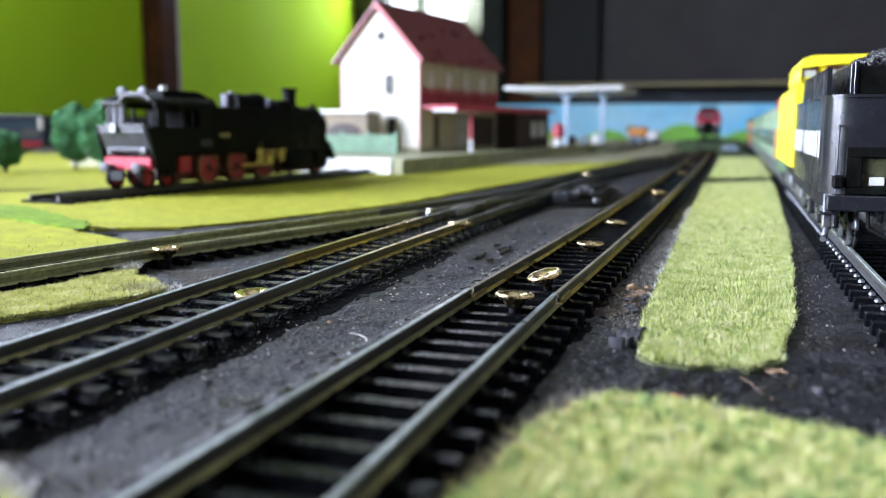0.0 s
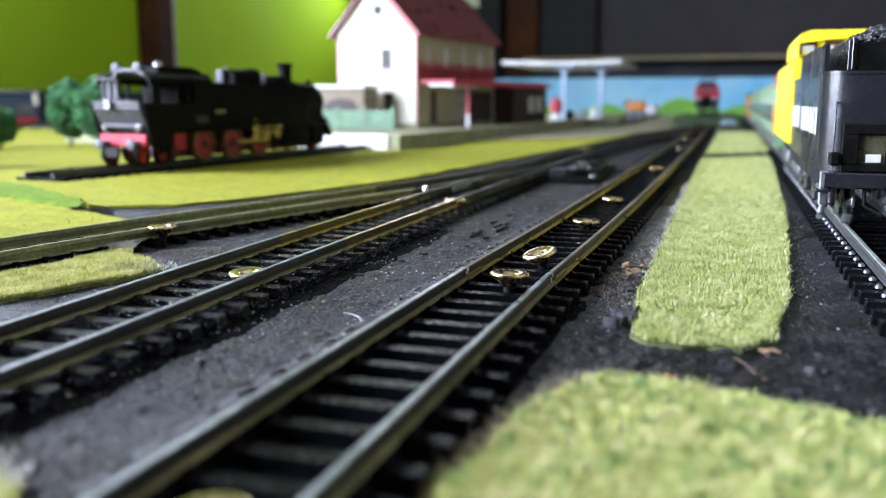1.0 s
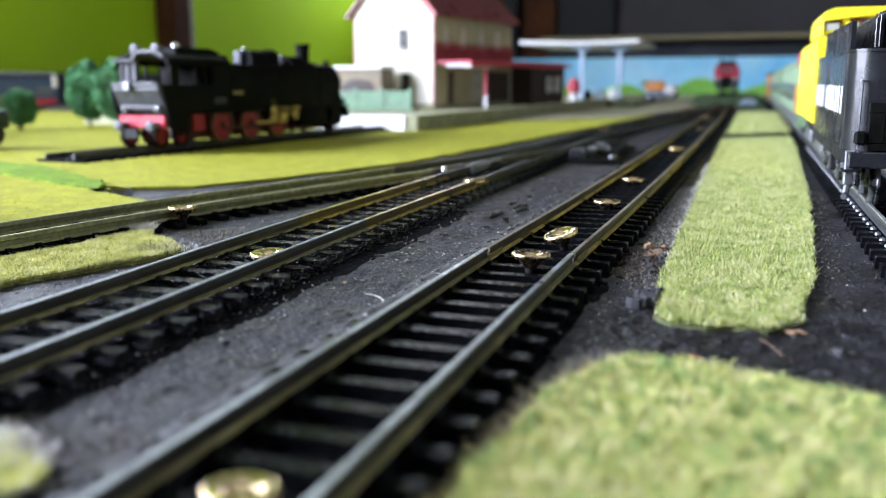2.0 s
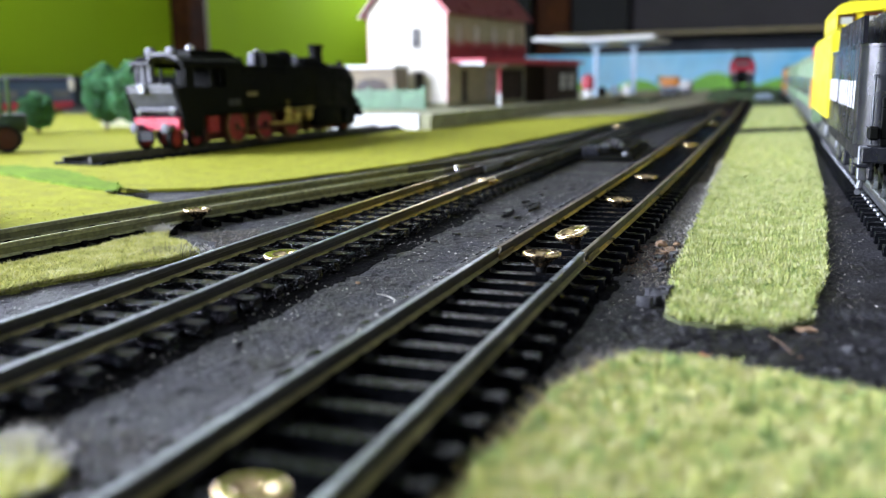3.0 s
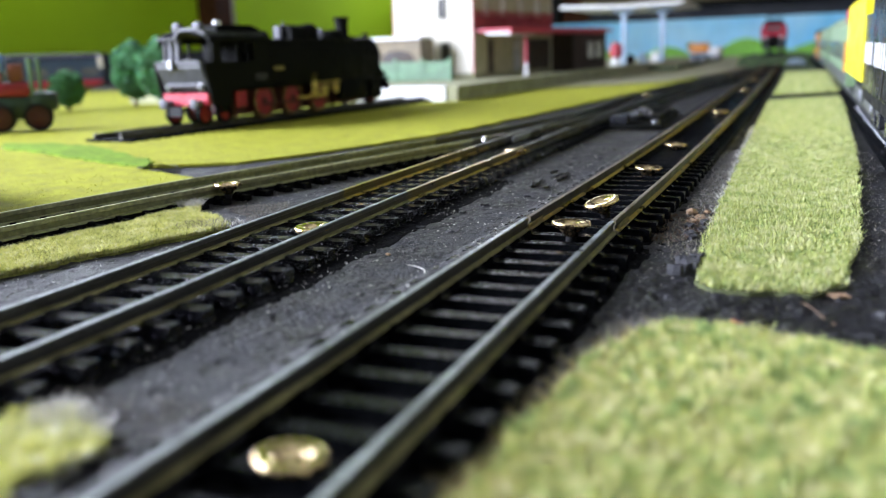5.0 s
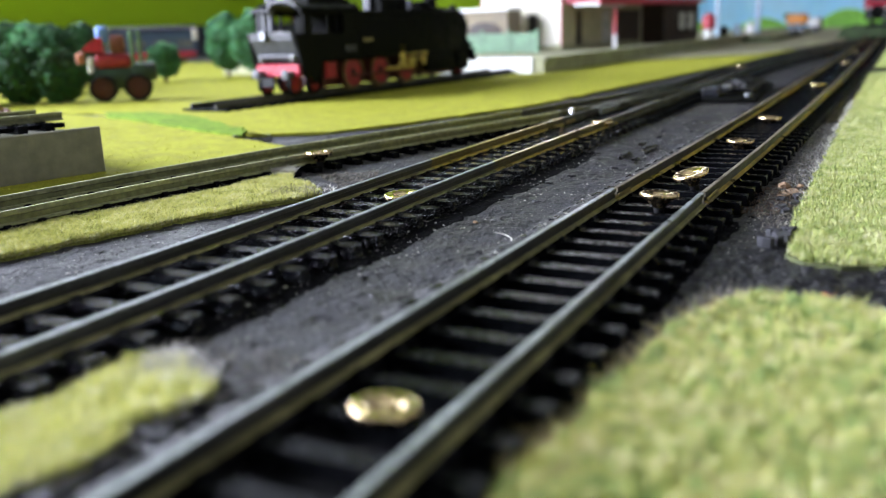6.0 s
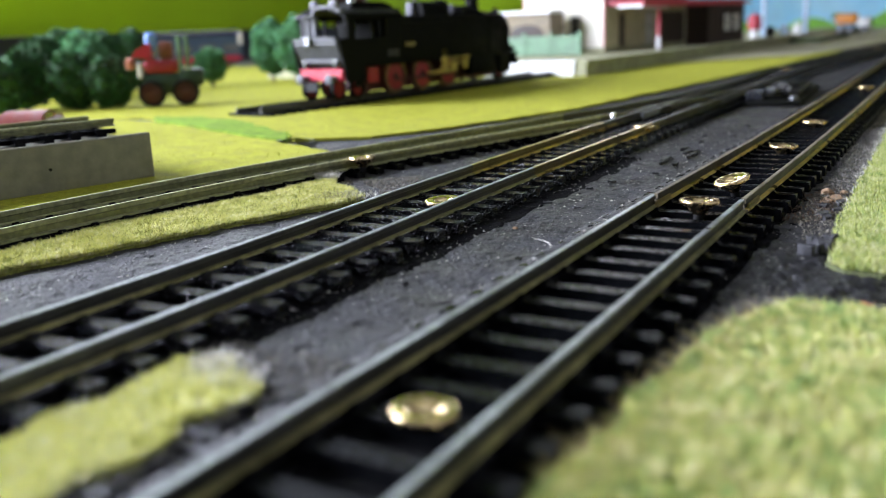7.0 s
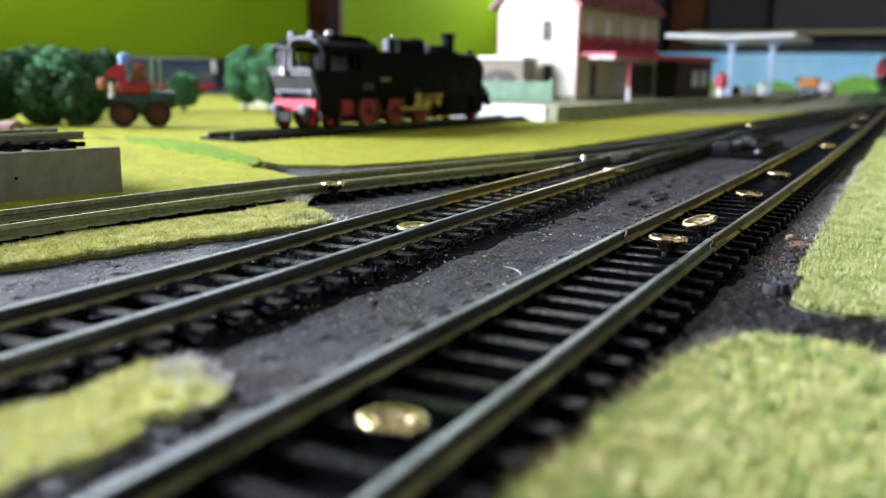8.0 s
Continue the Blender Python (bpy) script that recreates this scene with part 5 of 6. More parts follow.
    for s in (-1, 1):
        part("bracket", box(B(), s * 14.6 - 1.4, s * 14.6 + 1.4, -3, -0.05, 17, 20.5, 0.6), BLACK, ob)
    part("rear_sill", box(B(), -17, 17, -2.4, -0.05, 11.2, 15.3, 0.4), GREYBLACK, ob)
    part("coupler", box(rod(B(), 1.6, (0, 2, 8), (0, -9, 8), 12), -3, 3, -12, -8, 6, 10.5, 0.8), STEEL_D, ob, "grey metal coupler")
    for s in (-1, 1):
        part("air_hose", rod(rod(B(), 0.5, (s * 7, -1, 11), (s * 7, -3, 7), 8), 0.5, (s * 7, -3, 7), (s * 3, -5, 5), 8), BLACK, ob)
        for y in (18, 38, 68, 88):
            wheel(ob, "wheel", s * 8.6, y, 5.5, 5.5, STEEL, STEEL_D, 2.6, 9, s)
    part("deck_post", box(B(), -13, -12.1, -0.2, 0.7, 40.9, 48.4, 0.15), GREYBLACK, ob)
    return ob


tender(at(81.6, 247, 5.0))


def yellow_loco(m):
    ob = thing("yellow_locomotive", "bright yellow model locomotive coupled behind the tender", "locomotive", "", m)
    bodyo = [(-18.6, 17), (18.6, 17), (18.6, 47.4), (17.2, 49.2), (-17.2, 49.2), (-18.6, 47.4)]
    part("hood_gap", box(B(), -16.4, 16.4, 12, 84, 49.3, 50.1, 0.2), BLACK_MATT, ob, "dark gap under the cab")
    part("body", prism(B(), bodyo, 0, 126), YELLOW, ob)
    top = [(-17, 50.2), (17, 50.2), (17, 55.2), (15.8, 57.9), (12.5, 59.2), (-12.5, 59.2), (-15.8, 57.9), (-17, 55.2)]
    cab = part("cab", prism(B(), top, 9, 82), YELLOW, ob)
    part("cab_roof_edge", prism(B(), [(x * 1.03, z + 0.8) for x, z in top[3:]] + [(-16.8, 55.2)], 7.5, 78), YELLOW, cab)
    for x in (-13.6, -4.6, 4.6, 13.6):
        w = part("cab_window", box(B(), x - 2.4, x + 2.4, 8.5, 9.2, 51.6, 54.4, 0.3), PALE_GLASS, cab)
        bm = box(box(B(), x - 3.1, x - 2.45, 8.2, 9.1, 50.5, 56.0, 0.1), x + 2.45, x + 3.1, 8.2, 9.1, 50.5, 56.0, 0.1)
        part("window_gasket", box(bm, x - 2.4, x + 2.4, 8.2, 9.1, 54.5, 56.0, 0.1), WOOD, w)
    for s in (-1, 1):
        for y in (20, 38, 56, 72):
            part("side_window", box(B(), min(s * 16.3, s * 16.9), max(s * 16.3, s * 16.9), y - 5, y + 5, 51.4, 55, 0.2), GLASS_D, cab)
        for y in (18, 38, 88, 108):
            wheel(ob, "wheel", s * 8.6, y, 5.6, 5.6, STEEL_D, BLACK, 2.6, 8, s)
        for y0 in (8, 78):
            part("bogie_frame", box(B(), s * 13.5 - 1, s * 13.5 + 1, y0, y0 + 42, 4.5, 11, 0.8), STEEL_D, ob, "grey bogie side")
    part("underframe", box(B(), -14, 14, 3, 123, 10, 16.9, 0.4), BLACK_MATT, ob)
    return ob


yellow_loco(at(81.6, 364, 5.0))


def coach(name, label, m, length, body_mat, low_mat, roof_mat, windows, w=17.5, h=44):
    ob = thing(name, label, "coach", "", m)
    part("body", prism(B(), [(-w, 9), (w, 9), (w, h - 9), (w - 1, h - 7), (-w + 1, h - 7), (-w, h - 9)], 0, length), body_mat, ob)
    arc = [(w * math.sin(a), h - 7 + 7.2 * math.cos(a)) for a in [-1.5 + k * 0.3 for k in range(11)]]
    part("roof", prism(B(), [(-w + 0.6, h - 6.9)] + arc + [(w - 0.6, h - 6.9)], -0.6, length + 0.6), roof_mat, ob)
    part("underframe", box(B(), -w + 2, w - 2, 4, length - 4, 6, 8.9, 0.4), low_mat, ob)
    for s in (-1, 1):
        part("waist_band", box(B(), min(s * w, s * (w + 0.3)), max(s * w, s * (w + 0.3)), 2, length - 2, 9.5, 15, 0.1), low_mat, ob)
        for k in range(windows):
            y = length * (k + 0.5) / windows
            part("window", box(B(), min(s * (w - 0.2), s * (w + 0.25)), max(s * (w - 0.2), s * (w + 0.25)), y - length / windows * 0.33, y + length / windows * 0.33, 21, 31, 0.1), GLASS_D, ob)
        for y in (18, 38, length - 38, length - 18):
            wheel(ob, "wheel", s * 8.6, y, 4.6, 4.6, STEEL_D, BLACK, 2.4, 6, s)
        for y0 in (12, length - 44):
            part("bogie", box(B(), s * 11.5 - 0.8, s * 11.5 + 0.8, y0, y0 + 32, 3.5, 7, 0.5), STEEL_D, ob)
    return ob


first_coach = coach("passenger_coach", "dull green model passenger coach behind the yellow locomotive", at(81.4, 497, 5.0), 334, COACH_GREEN, STEEL_D, COACH_GREEN, 9, 18, 48)
for s in (-1, 1):
    part("red_panel", box(B(), min(s * 17.9, s * 18.4), max(s * 17.9, s * 18.4), 3, 24, 41, 38 + 9, 0.1), RED, first_coach, "red end panel")
    part("orange_panel", box(B(), min(s * 18.3, s * 18.6), max(s * 18.3, s * 18.6), 3, 20, 16, 31, 0.1), ORANGE, first_coach, "orange end panel")
coach("passenger_coach", "dull green model passenger coach further down the train", at(80.6, 846, 5.0, 0, 0, 0.3), 300, COACH_GREEN, STEEL_D, COACH_GREEN, 9, 18, 46)
coach("orange_wagon", "orange model wagon at the far end of the train", at(78, 1175, 5.0, 0, 0, 0.5), 180, ORANGE, STEEL_D, BROWN_D, 4, 18, 46)
blue = coach("blue_coach", "dark blue model coach with a red lower band behind the trees", at(-972, 770, 1.2, 0, 0, -32), 230, COACH_BLUE, RED, BLACK_MATT, 7, 17, 50)
part("end_panel", box(B(), 10, 17.4, 224, 230.6, 30, 46, 0.5), CREAM, blue, "cream end panel")


# red locomotive head-on at the far end, on a low bank
bm = prism(B(), [(-48, 0), (58, 0), (50, 15.4), (-40, 15.4)], 0, 300)
for v in bm.verts:
    v.co.y += 14 if v.co.z > 9 and v.co.y < 100 else 0
solid("embankment", bm, DKGREEN, "low dark green embankment under the red locomotive", "embankment", "", at(0, 1372, 0), "structure", 0)
track("short raised track under the red locomotive", "layout tracks", [(3, 1390), (3, 1480), (3, 1660)], base=15.8)
bl = thing("blue_car", "small pale blue model car beside the far track", "car", "", at(36, 1352, 1.6, 0, 0, 15))
part("body", box(B(), -10, 10, -14, 14, 2, 6.5, 1.6, 2), BLUEGREY, bl)
part("cabin", box(B(), -7.5, 7.5, -7, 8, 6.4, 10, 1.4, 2), BLUEGREY, bl)
rl = thing("red_locomotive", "small red model locomotive with a dark roof facing down the track", "locomotive", "", at(3, 1400, 21.0))
part("body", prism(B(), [(-17, 18), (17, 18), (17.5, 32), (15, 39), (-15, 39), (-17.5, 32)], 0, 130), RED, rl)
part("roof", prism(B(), [(-15.2, 39.2), (15.2, 39.2), (10, 46), (-10, 46)], -1, 131), BLACK_MATT, rl, "black roof")
part("windscreen", box(B(), -11, 11, -0.8, -0.1, 30, 36, 0.3), GLASS_D, rl)
part("buffer_beam", box(B(), -16, 16, -2, 128, 4.5, 17.9, 0.3), BLACK, rl)
part("apron", prism(B(), [(-16, 18), (16, 18), (0, 25)], -1.6, -0.1), BLACK, rl, "black pointed apron")
for s in (-1, 1):
    part("buffer", lathe(B(), [(1.6, 0), (1.4, 4), (3.2, 4.4), (3.0, 5.4), (0, 5.6)], 14, T_(s * 10, -2, 8.5, 90, 0, 0)), STEEL_D, rl)
    part("lamp", lathe(B(), [(2.2, 0), (2, 1.0), (0, 1.2)], 14, T_(s * 11, -1.6, 20, 90, 0, 0)), WHITE, rl)
    for y in (22, 44, 86, 108):
        wheel(rl, "wheel", s * 8.6, y, 5.2, 5.2, STEEL_D, BLACK, 2.4, 6, s)
part("pantograph", rod(rod(rod(B(), 0.5, (-9, 30, 45.5), (-9, 45, 52), 6), 0.5, (9, 30, 45.5), (9, 45, 52), 6), 0.6, (-13, 45, 52), (13, 45, 52), 6), BLACK, rl)


# ---- station ----
pf = thing("station_platform", "low grey concrete station platform with joints in its edge", "platform", "", at(-197, 626, 0, 0, 0, -3.9))
part("platform_top", box(B(), -330, -0.0, 0, 1280, 0, 10.1, 0.4), CONCRETE, pf)
for k in range(32):
    part("edge_stone", box(B(), -9, 1.2, k * 40 + 0.4, k * 40 + 39.6, 9.9, 12.8, 0.4), CONCRETE, pf, "", None, 0)
# window light on the platform end is put into the white stones
for k in range(8):
    part("end_stone", box(B(), -329 + k * 40, -289.5 + k * 40, -1.4, 8, 0.2, 12.6, 0.4), WHITE if k > 3 else CONCRETE, pf, "", None, 0)


def pane(parent, x, y, z, w, h, axis, material=GLASS_D, frame_mat=WHITE, t=0.8):
    """A small window with a frame, cross bar and sill on a wall face; axis x: the wall faces +x, -y: it faces -y."""
    ob = part("window", box(B(), -w / 2, w / 2, -t, 0.2, 0, h, 0.1), material, parent, "", at(x, y, z, 0, 0, 90 if axis == "x" else 0))
    f = 0.9
    bm = box(box(B(), -w / 2 - f, -w / 2, -t - 0.5, 0.2, -f, h + f, 0.1), w / 2, w / 2 + f, -t - 0.5, 0.2, -f, h + f, 0.1)
    box(bm, -w / 2, w / 2, -t - 0.5, 0.2, h, h + f, 0.1), box(bm, -0.35, 0.35, -t - 0.3, -t, 0, h), box(bm, -w / 2, w / 2, -t - 0.3, -t, h * 0.6, h * 0.6 + 0.7)
    part("frame", bm, frame_mat, ob, "", None, 0)
    part("sill", box(B(), -w / 2 - 1.4, w / 2 + 1.4, -t - 1.6, 0.2, -1.8, -0.9, 0.15), frame_mat, ob, "", None, 0)
    return ob


def station(m):
    """Origin at the near corner of gable and track side; the gable runs to -x, the long side to +y."""
    ob = thing("station_house", "cream model station house with a dull red roof", "house", "", m)
    G, L_, E, R = 96.0, 183.0, 98.0, 150.0
    out = [(0, 0), (-G, 0), (-G, E), (-G / 2, R), (0, E)]
    part("gable_wall", prism(B(), out, 0, 2.4), CREAM, ob)
    part("gable_wall", prism(B(), out, L_ - 2.4, L_), CREAM, ob)
    # same cream house wall, darker because its shade is in the colour
    part("side_wall", box(B(), -2.4, 0, 2.4, L_ - 2.4, 0, E), CREAM_SHADED, ob, "cream side wall with its shade in the olive colour")
    part("side_wall", box(B(), -G, -G + 2.4, 2.4, L_ - 2.4, 0, E), CREAM, ob)
    part("corner_post", box(B(), -0.9, 0.6, -0.5, 0.9, 0, E - 1, 0.2), PINK_TRIM, ob, "red corner strip paled to pink for strong light")
    part("corner_post", box(B(), -G - 0.6, -G + 0.8, -0.5, 0.9, 0, E - 1, 0.2), PINK_TRIM, ob, "red corner strip paled to pink for strong light")
    slope = math.hypot(G / 2, R - E)
    ang = math.degrees(math.atan2(R - E, G / 2))
    for s in (1, -1):
        roof = part("roof_slope", box(B(), -1, slope + 9, -7, L_ + 7, 0.3, 2.6, 0.3), RED_DULL, ob, "", at(-G / 2, 0, R, 0, ang if s > 0 else 180 - ang, 0) if s > 0 else at(-G / 2, L_, R, 0, ang, 180))
        part("barge_board", box(B(), -1, slope + 9, -8.2, -7.1, -2.4, 3.0, 0.2), PINK_TRIM, roof, "red barge board paled to pink for strong light")
        bm = B()
        for k in range(1, 16):
            box(bm, k * slope / 15 - 0.25, k * slope / 15 + 0.25, -6.9, L_ + 6.9, 2.5, 3.0)
        tagged(part("roof_tiling", bm, RED_DULL, roof, "", None, 0), kind="stuff")
    part("ridge", rod(B(), 1.8, (-G / 2, -7, R + 2.2), (-G / 2, L_ + 7, R + 2.2), 10), RED_DULL, ob)
    part("round_vent", lathe(B(), [(5.2, 0), (5.2, 1.2), (3.4, 1.2), (3.2, 0.4), (0, 0.3)], 20, T_(-G * 0.47, 0.2, 119, 90, 0, 0)), DARK_GLASS, ob, "round gable vent")
    pane(ob, -G * 0.37, 0, 61, 9, 18, "-y", DARK_GLASS, DARK_FRAME)
    pane(ob, -G * 0.34, 0, 15, 9, 20, "-y", DARK_GLASS, DARK_FRAME)
    for k, y in enumerate((24, 62, 103, 144)):
        pane(ob, 0, y, 64, 6.4, 18, "x", (PALE_GLASS, BRIGHT_GLASS, PALE_GLASS, BRIGHT_GLASS)[k], CREAM)
    part("red_band", box(B(), 0.1, 1.2, 2, L_ - 1, 47, 62, 0.1), RED_DULL, ob, "dark red band under the windows")
    rail_ob = part("balcony_rail", box(box(B(), 1.3, 2.3, 3, L_ - 2, 64.6, 65.8, 0.2), 1.3, 2.1, 3, L_ - 2, 49, 50, 0.2), RED_TRIM, ob, "red balcony railing")
    for k in range(30):
        part("baluster", box(B(), 1.4, 2.0, 4 + k * 6, 6.4 + k * 6, 50.1, 64.5 if k % 5 else 68, 0.1), RED_TRIM, rail_ob, "", None, 0)
    for y, w in ((30, 10), (86, 16), (112, 64)):
        part("door", box(B(), 0.1, 1.0, y, y + w, 1, 38, 0.2), PALE_GLASS if w == 16 else BROWN_D, ob)
    part("plinth", box(B(), -G - 1, 1.2, -1.2, L_ + 1, 0, 5, 0.3), CONCRETE, ob)
    # canopy over the platform side
    can = part("canopy", box(B(), 0.3, 40, 4, 250, 45.0, 48.4, 0.5), RED_TRIM, ob, "red edged platform canopy")
    part("fascia", box(B(), 40, 41.4, 3, 251, 42.5, 48.8, 0.3), RED_TRIM, can)
    post = part("canopy_post", box(B(), 34.5, 37.5, 44, 47, 14, 44.9, 0.3), RED_TRIM, ob, "slim red canopy post")
    part("post_foot", box(B(), 34.2, 37.8, 43.7, 47.3, 0, 13.9, 0.3), WHITE, post, "white post foot")
    part("canopy_beam", box(B(), 33, 38, 6, 62, 41, 44.8, 0.3), WHITE, can, "white beam")
    part("end_beam", box(B(), 12, 39.8, 4.2, 6.4, 42.2, 44.8, 0.3), WHITE, can, "white beam")
    # low brown annex
    an = part("annex", box(B(), -30, 24, 190, 292, 0, 44.5, 0.5), BROWN_D, ob, "low dark brown annex")
    for y in (240, 266):
        pane(an, 24, y, 14, 18, 19, "x", BRIGHT_GLASS, BROWN_D)
    part("annex_roof", box(B(), -34, 30, 252, 300, 45, 48, 0.4), RED_TRIM, an)
    return ob


house_m = at(-264, 850, 10.2, 0, 0, -10.4)
station(house_m)
# outbuilding, fence and pale ground beside the gable
ob = thing("outbuilding", "small grey-brown outbuilding with a flat white-edged roof", "shed", "", at(-307, 816, 10.2, 0, 0, -8))
part("wall", box(B(), -58, 0, 0, 26, 0, 40, 0.5), SHED, ob)
part("roof", box(B(), -62, 2, -3, 28, 40.1, 43.4, 0.5), WHITE, ob, "white edged flat roof")
arch = [(-46, 2), (-8, 2), (-8, 22)] + [(-27 + 19 * math.cos(a), 22 + 8 * math.sin(a)) for a in [math.pi * k / 10 for k in range(1, 10)]] + [(-46, 22)]
part("doorway", prism(B(), arch, -0.8, -0.1), BROWN_D, ob, "dark arched doorway")
part("corner_column", box(B(), -66, -58.2, -3, 4, 0, 40, 0.4), WHITE, ob)
fn = thing("garden_fence", "pale green model fence on the platform end", "fence", "", at(-356, 800, 10.0, 0, 0, -6))
for k in range(4):
    part("fence_post", box(B(), k * 30 - 1.5, k * 30 + 1.5, -1.5, 1.5, 0, 22, 0.3), FENCE, fn)
for k in range(30):
    part("slat", box(B(), 1.7 + k * 2.95, 4.2 + k * 2.95, -0.5, 0.5, 1, 19, 0.1), FENCE, fn, "", None, 0)
for z in (4, 15):
    part("fence_rail", box(B(), 0, 90, 0.6, 1.5, z, z + 1.6, 0.1), FENCE, fn)
# island platform canopy on pale blue posts
ip = thing("platform_canopy", "long white platform canopy on pale blue steel posts", "canopy", "", at(-205, 1320, 0, 0, 0, 0))
part("roof", prism(B(), [(-92, 94.5), (-88, 92.5), (0, 90.5), (86, 92), (90, 94.5), (86, 97.5), (0, 95), (-88, 98)], 0, 230), WHITE, ip)
for x, y in ((0, 30), (55, 40)):
    p = part("post", box(B(), x - 3.4, x + 3.4, y - 3, y + 3, 9, 90.4, 0.5), BLUEGREY, ip, "pale blue post")
    part("arm", prism(B(), [(x - 22, 90.2), (x - 3, 80), (x + 3, 80), (x + 22, 90.2)], y - 2, y + 2), BLUEGREY, p)
part("island", box(B(), -40, 90, -60, 300, 0, 7.9, 0.5), DKGREEN, ip, "dark green platform base")
part("island_top", box(B(), -40.5, 90.5, -60.5, 300.5, 8, 9, 0.3), CONCRETE, ip, "grey platform under the canopy")
# small things on the platforms
rp = thing("red_pillar", "small red and white pillar standing on the platform", "pillar", "", at(-202, 1275, 9.0))
part("drum", lathe(B(), [(7, 12), (9, 13), (9, 25), (7.5, 30), (3, 33), (0, 33.5)], 20), RED_TRIM, rp)
part("foot", lathe(B(), [(6, 0), (6, 12)], 18), WHITE, rp, "white foot")
for x, y, h, c, lab in ((-186, 1300, 15, BLACK_MATT, "small dark box standing on the platform"), (-170, 1312, 17, BLUEGREY, "small grey-blue box standing on the platform"),
                   (-153, 1312, 18, WHITE, "small white box standing on the platform")):
    solid("luggage_box", box(B(), -5, 5, -4, 4, 0, h, 1.0, 2), c, lab, "box", "platform boxes", at(x, y, 9.0))
yt = thing("yellow_truck", "small yellow model truck with a white cab on the far platform", "truck", "", at(-98, 1480, 9, 0, 0, 80))
part("tank", box(B(), -9, 9, -4, 26, 12, 28, 3, 3), ORANGE, yt, "yellow-orange tank")
part("cab", box(B(), -9, 9, -24, -6, 7, 22, 2, 2), WHITE, yt)
part("chassis", box(B(), -8, 8, -24, 26, 5, 8.5, 0.5), BLACK_MATT, yt)
part("bush_load", pebble(9, 3), LEAF, yt, "green load", at(0, 24, 20))
for s in (-1, 1):
    for y in (-16, 4, 18):
        wheel(yt, "wheel", s * 8.0, y, 5, 5, BLACK_MATT, STEEL_D, 3, 6, s)

# ---- ramp with a track at the left ----
RAMP = T_(-161, 175, 0, 0, 0, -14)
rm = thing("ramp_block", "beige card ramp block carrying a short track", "ramp", "", at(-161, 175, 0, 0, 0, -14))
part("block", box(B(), -62, -1.6, -260, 0, 0.5, 11.9, 0.3), RAMP_CARD, rm)
part("front_card", box(B(), -1.5, 0.2, -260, 0.2, 0.6, 13.9, 0.4), RAMP_CARD, rm)
part("pin", lathe(B(), [(0.5, 0), (0.4, 0.2), (0, 0.25)], 10, T_(0.2, -30, 7, 0, 90, 0)), BLACK_MATT, rm, "small dark pin head")
track("short grey-railed track on top of the beige ramp", "layout tracks", [(RAMP @ Vector((-33, y, 0)))[:2] for y in (-240, -120, 1)], base=12.1, metal=[OLIVE_TOP, OLIVE_SIDE, OLIVE_SIDE])
rc = thing("red_car", "small glossy dark red model car beside the ramp", "car", "", at(-298, 232, 1.3, 0, 0, 42))
part("body", box(B(), -10, 10, -26, 26, 2.4, 8.4, 2.4, 3), DEEP_RED, rc)
part("cabin", prism(B(), [(-18, 8.2), (16, 8.2), (9, 11.6), (0, 12.4), (-11, 11.6)], -8.5, 8.5, Matrix(((0, 1, 0, 0), (1, 0, 0, 0), (0, 0, 1, 0), (0, 0, 0, 1)))), DEEP_RED, rc)
for s in (-1, 1):
    part("side_window", box(B(), min(s * 8.4, s * 8.7), max(s * 8.4, s * 8.7), -8, 7, 8.8, 11.0, 0.1), GLASS_D, rc)
    for y in (-16, 16):
        wheel(rc, "wheel", s * 9, y, 3.6, 3.6, BLACK_MATT, STEEL_D, 3, 6, s)

# ---- tractor and trees ----
UPRIGHT = mat("dull_green_plastic", (0.10, 0.19, 0.08), 0.6, scale=200)
tr = thing("tractor", "red and green model tractor with dark red wheels", "tractor", "", at(-371, 380, 1.6, 0, 0, 134))
part("hood", box(B(), -6, 6, -7, 13, 19.5, 27.6, 2.2, 3), RED_WHEEL, tr)
part("chassis", box(B(), -5.5, 5.5, -14, 14, 7, 19.4, 1.4, 2), TRACTOR_G, tr, "dark green chassis")
part("engine", box(B(), -6.5, 6.5, -21, -6.6, 11, 21.5, 2.0, 2), TRACTOR_G, tr, "dark green engine block")
part("cowl", prism(B(), [(7.5, 27.8), (18.5, 29.5), (18, 32), (10.5, 37), (7.5, 36.5)], -7, 7, Matrix(((0, 1, 0, 0), (1, 0, 0, 0), (0, 0, 1, 0), (0, 0, 0, 1)))), RED, tr, "sloping red cowl")
part("seat_block", box(B(), -3.5, 3.5, 4.2, 11, 33, 43.5, 2.2, 3), mat("blue_plastic", (0.16, 0.30, 0.66), 0.5, scale=200), tr, "plain blue upright block on the seat")
part("toolbox", box(B(), -4, 4, -4.5, 3.4, 27.7, 38, 1.2, 2), mat("rust_brown", (0.20, 0.06, 0.04), 0.7, scale=300), tr, "rust brown box")
for y in (-12.5, -8):
    for x in (-5.5, 5.5):
        part("upright", rod(B(), 0.9, (x, y, 21), (x, y, 41), 8), UPRIGHT, tr, "dull green upright")
part("front_load", box(B(), -5.5, 5.5, 18.7, 23, 22, 29, 1.6, 2), mat("salmon_plastic", (0.45, 0.17, 0.10), 0.6, scale=200), tr, "salmon coloured front load")
part("front_plate", box(B(), -5.5, 5.5, 14.2, 17, 17, 26, 0.5), WHITE, tr, "white plate")
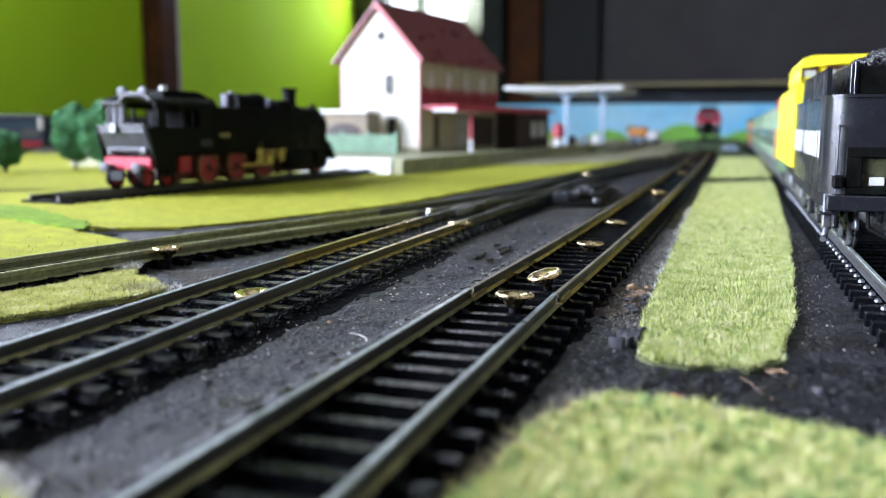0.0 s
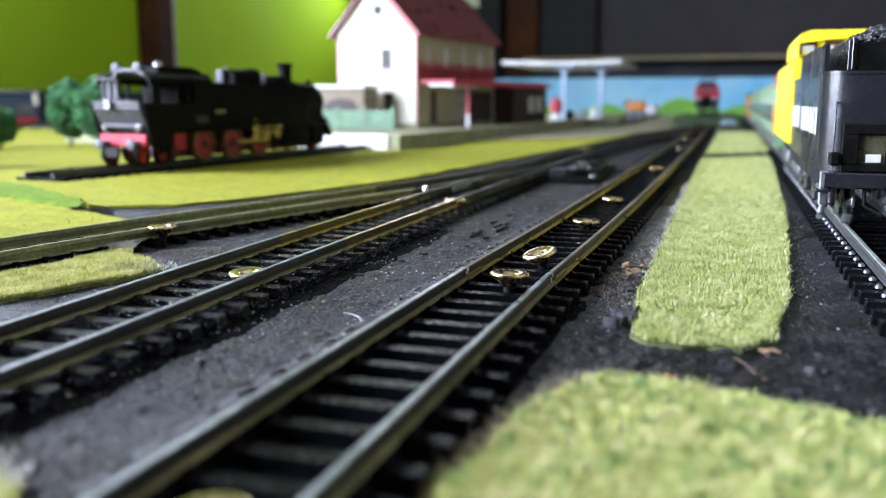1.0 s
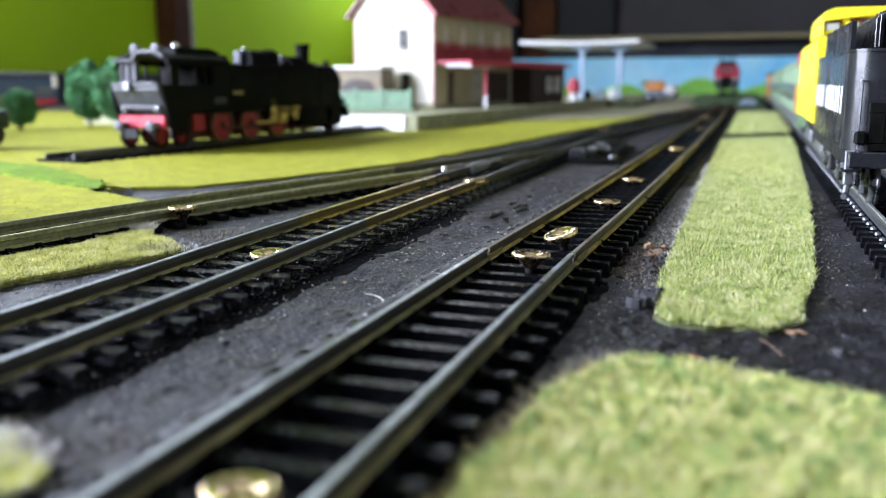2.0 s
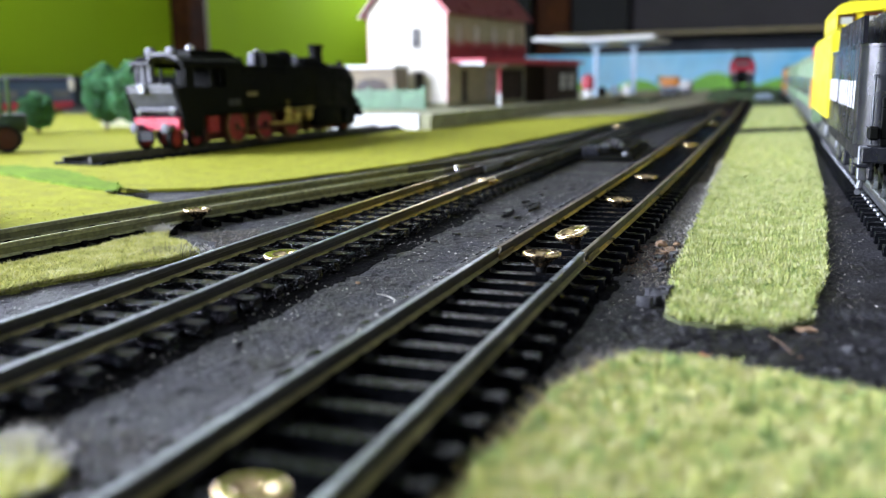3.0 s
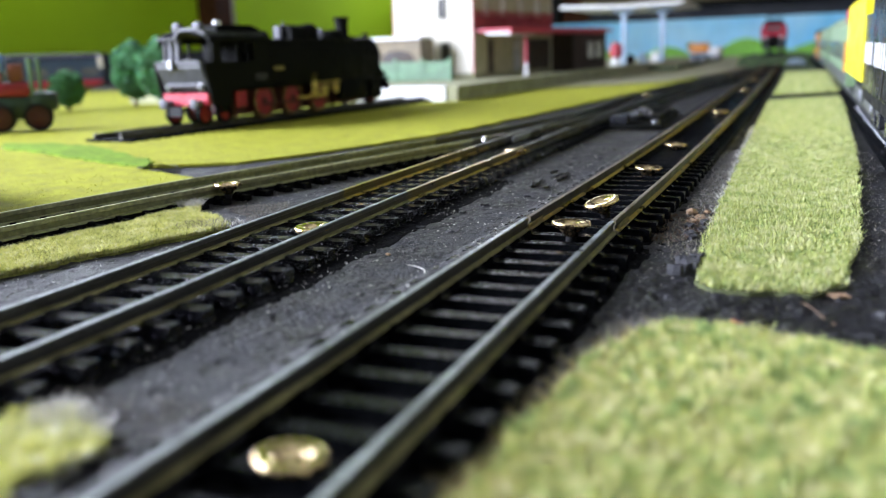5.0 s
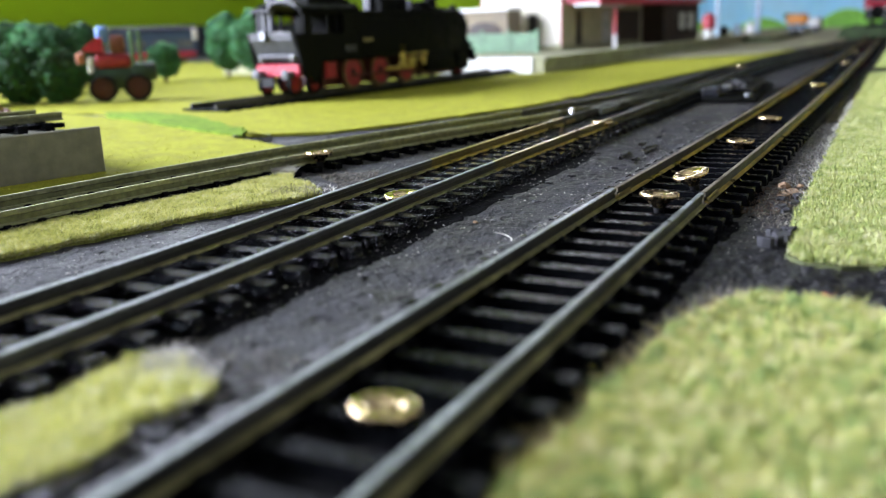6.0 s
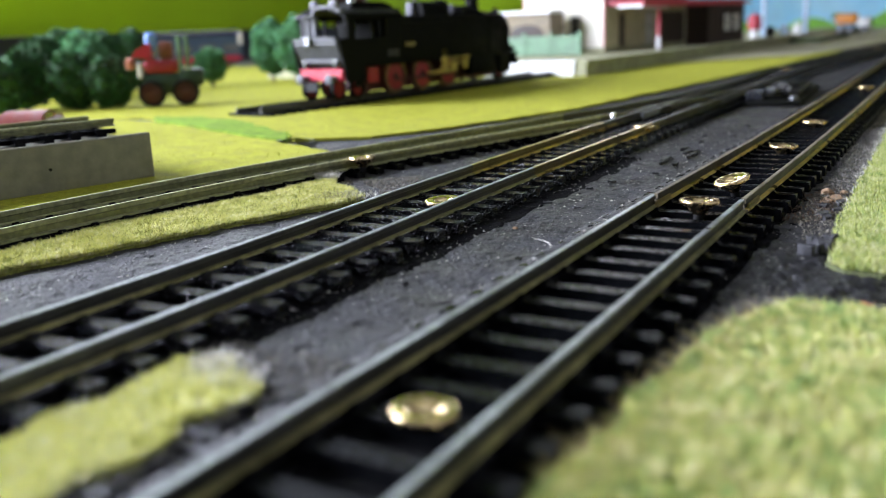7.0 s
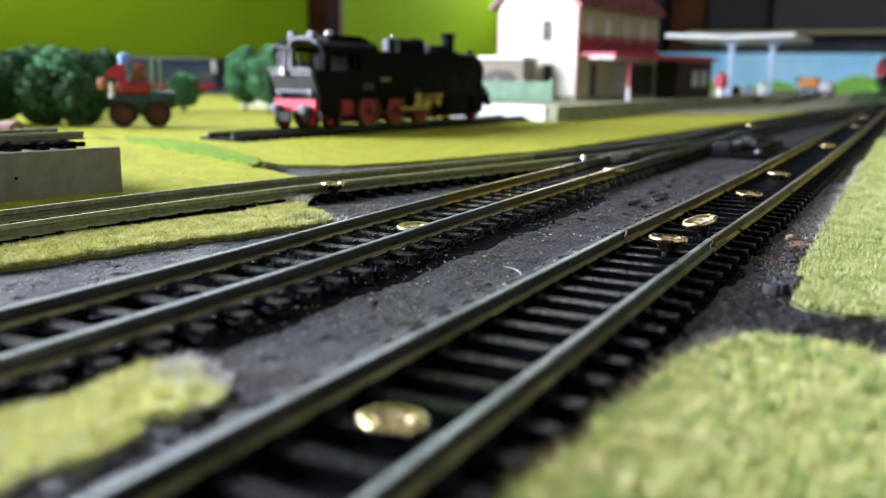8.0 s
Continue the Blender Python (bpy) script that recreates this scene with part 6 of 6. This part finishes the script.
for s in (-1, 1):
    for y in (-9.8, 9.8):
        w = wheel(tr, "wheel", s * 8.0, y, 7.9, 7.2, BLACK_MATT, WHEEL_R, 4.5, 10, s)
        part("disc", lathe(B(), [(6.0, -0.8), (6.0, 0.8), (3.6, 1.2), (0, 1.3)], 24, T_(0, 0, 0, 0, 90 * s, 0)), WHEEL_R, w, "dark red wheel disc")


def foliage(cx, cy, cz, rx, ry, rz, n, size, seed):
    """A crown of small leaf clumps in an uneven shell."""
    rng = np.random.default_rng(seed)
    d = rng.normal(size=(n, 3))
    d /= np.linalg.norm(d, axis=1)[:, None]
    lump = 1 + 0.08 * np.sin(d[:, 0] * 6 + seed) * np.sin(d[:, 1] * 5 + 1) + 0.06 * np.sin(d[:, 2] * 8 + d[:, 0] * 5)
    rad = lump * rng.uniform(0.55, 1.02, n) ** 0.5
    c = d * rad[:, None] * np.array([rx, ry, rz]) + np.array([cx, cy, cz])
    a, b = rng.normal(size=(n, 3)), rng.normal(size=(n, 3))
    s = size * rng.uniform(0.5, 1.3, n)[:, None]
    a = a / np.linalg.norm(a, axis=1)[:, None] * s
    b = b / np.linalg.norm(b, axis=1)[:, None] * s
    v = np.stack([c - a, c + b, c + a, c - b], 1).reshape(-1, 3) * MM
    me = bpy.data.meshes.new("crown")
    me.from_pydata(v.tolist(), [], np.arange(4 * n).reshape(-1, 4).tolist())
    return me


def tree(x, y, h, r, low, seed, leaf, label):
    ob = thing("tree", label, "tree", "model trees", at(x, y, 1.2))
    bm = lathe(B(), [(1.9, 0), (1.3, low * 0.5), (1.0, low), (0.6, h * 0.6)], 9)
    rng = random.Random(seed)
    for k in range(6):
        a = k * 1.05 + rng.uniform(-0.3, 0.3)
        z = low * 0.7 + k * h * 0.06
        rod(bm, 0.5, (0, 0, z), (r * 0.6 * math.cos(a), r * 0.6 * math.sin(a), z + h * 0.18), 6)
    part("trunk", bm, BARK, ob)
    me = foliage(0, 0, (h + low) / 2, r, r, (h - low) / 2, 7500, 1.3, seed)
    me.materials.append(leaf)
    tagged(part("crown", me, None, ob), "dense foam foliage", kind="stuff")
    return ob


tree(-478, 600, 53, 16.5, 6, 1, LEAF, "round green foam model tree on a thin trunk")
tree(-443, 590, 53, 16.5, 6, 2, LEAF, "round green foam model tree on a thin trunk")
tree(-500, 548, 31, 13, 4, 3, LEAF, "small bushy green model tree")
tree(-408, 366, 31, 15, 0.5, 4, LEAF_D, "low dark green model bush beside the tractor")
tree(-428, 356, 34, 15, 0.5, 5, LEAF_D, "low dark green model bush beside the tractor")
tree(-470, 400, 43, 19, 3, 6, LEAF, "tall green foam model tree in the row")
tree(-505, 392, 44, 20, 3, 7, LEAF_D, "dark green foam model tree in the row")
tree(-500, 440, 46, 18, 3, 8, LEAF_D, "dark green foam model tree in the row")
tree(-460, 345, 37, 17, 1, 9, LEAF_D, "dark green foam model tree in the row")
tree(-445, 318, 30, 14, 0.5, 12, LEAF_D, "low dark green model bush at the end of the row")
tree(-560, 470, 50, 20, 3, 10, LEAF, "green foam model tree near the back edge")
tree(-620, 500, 52, 22, 4, 11, LEAF_D, "dark green foam model tree near the back edge")
tree(-540, 500, 48, 18, 3, 13, LEAF_D, "dark green foam model tree near the back edge")
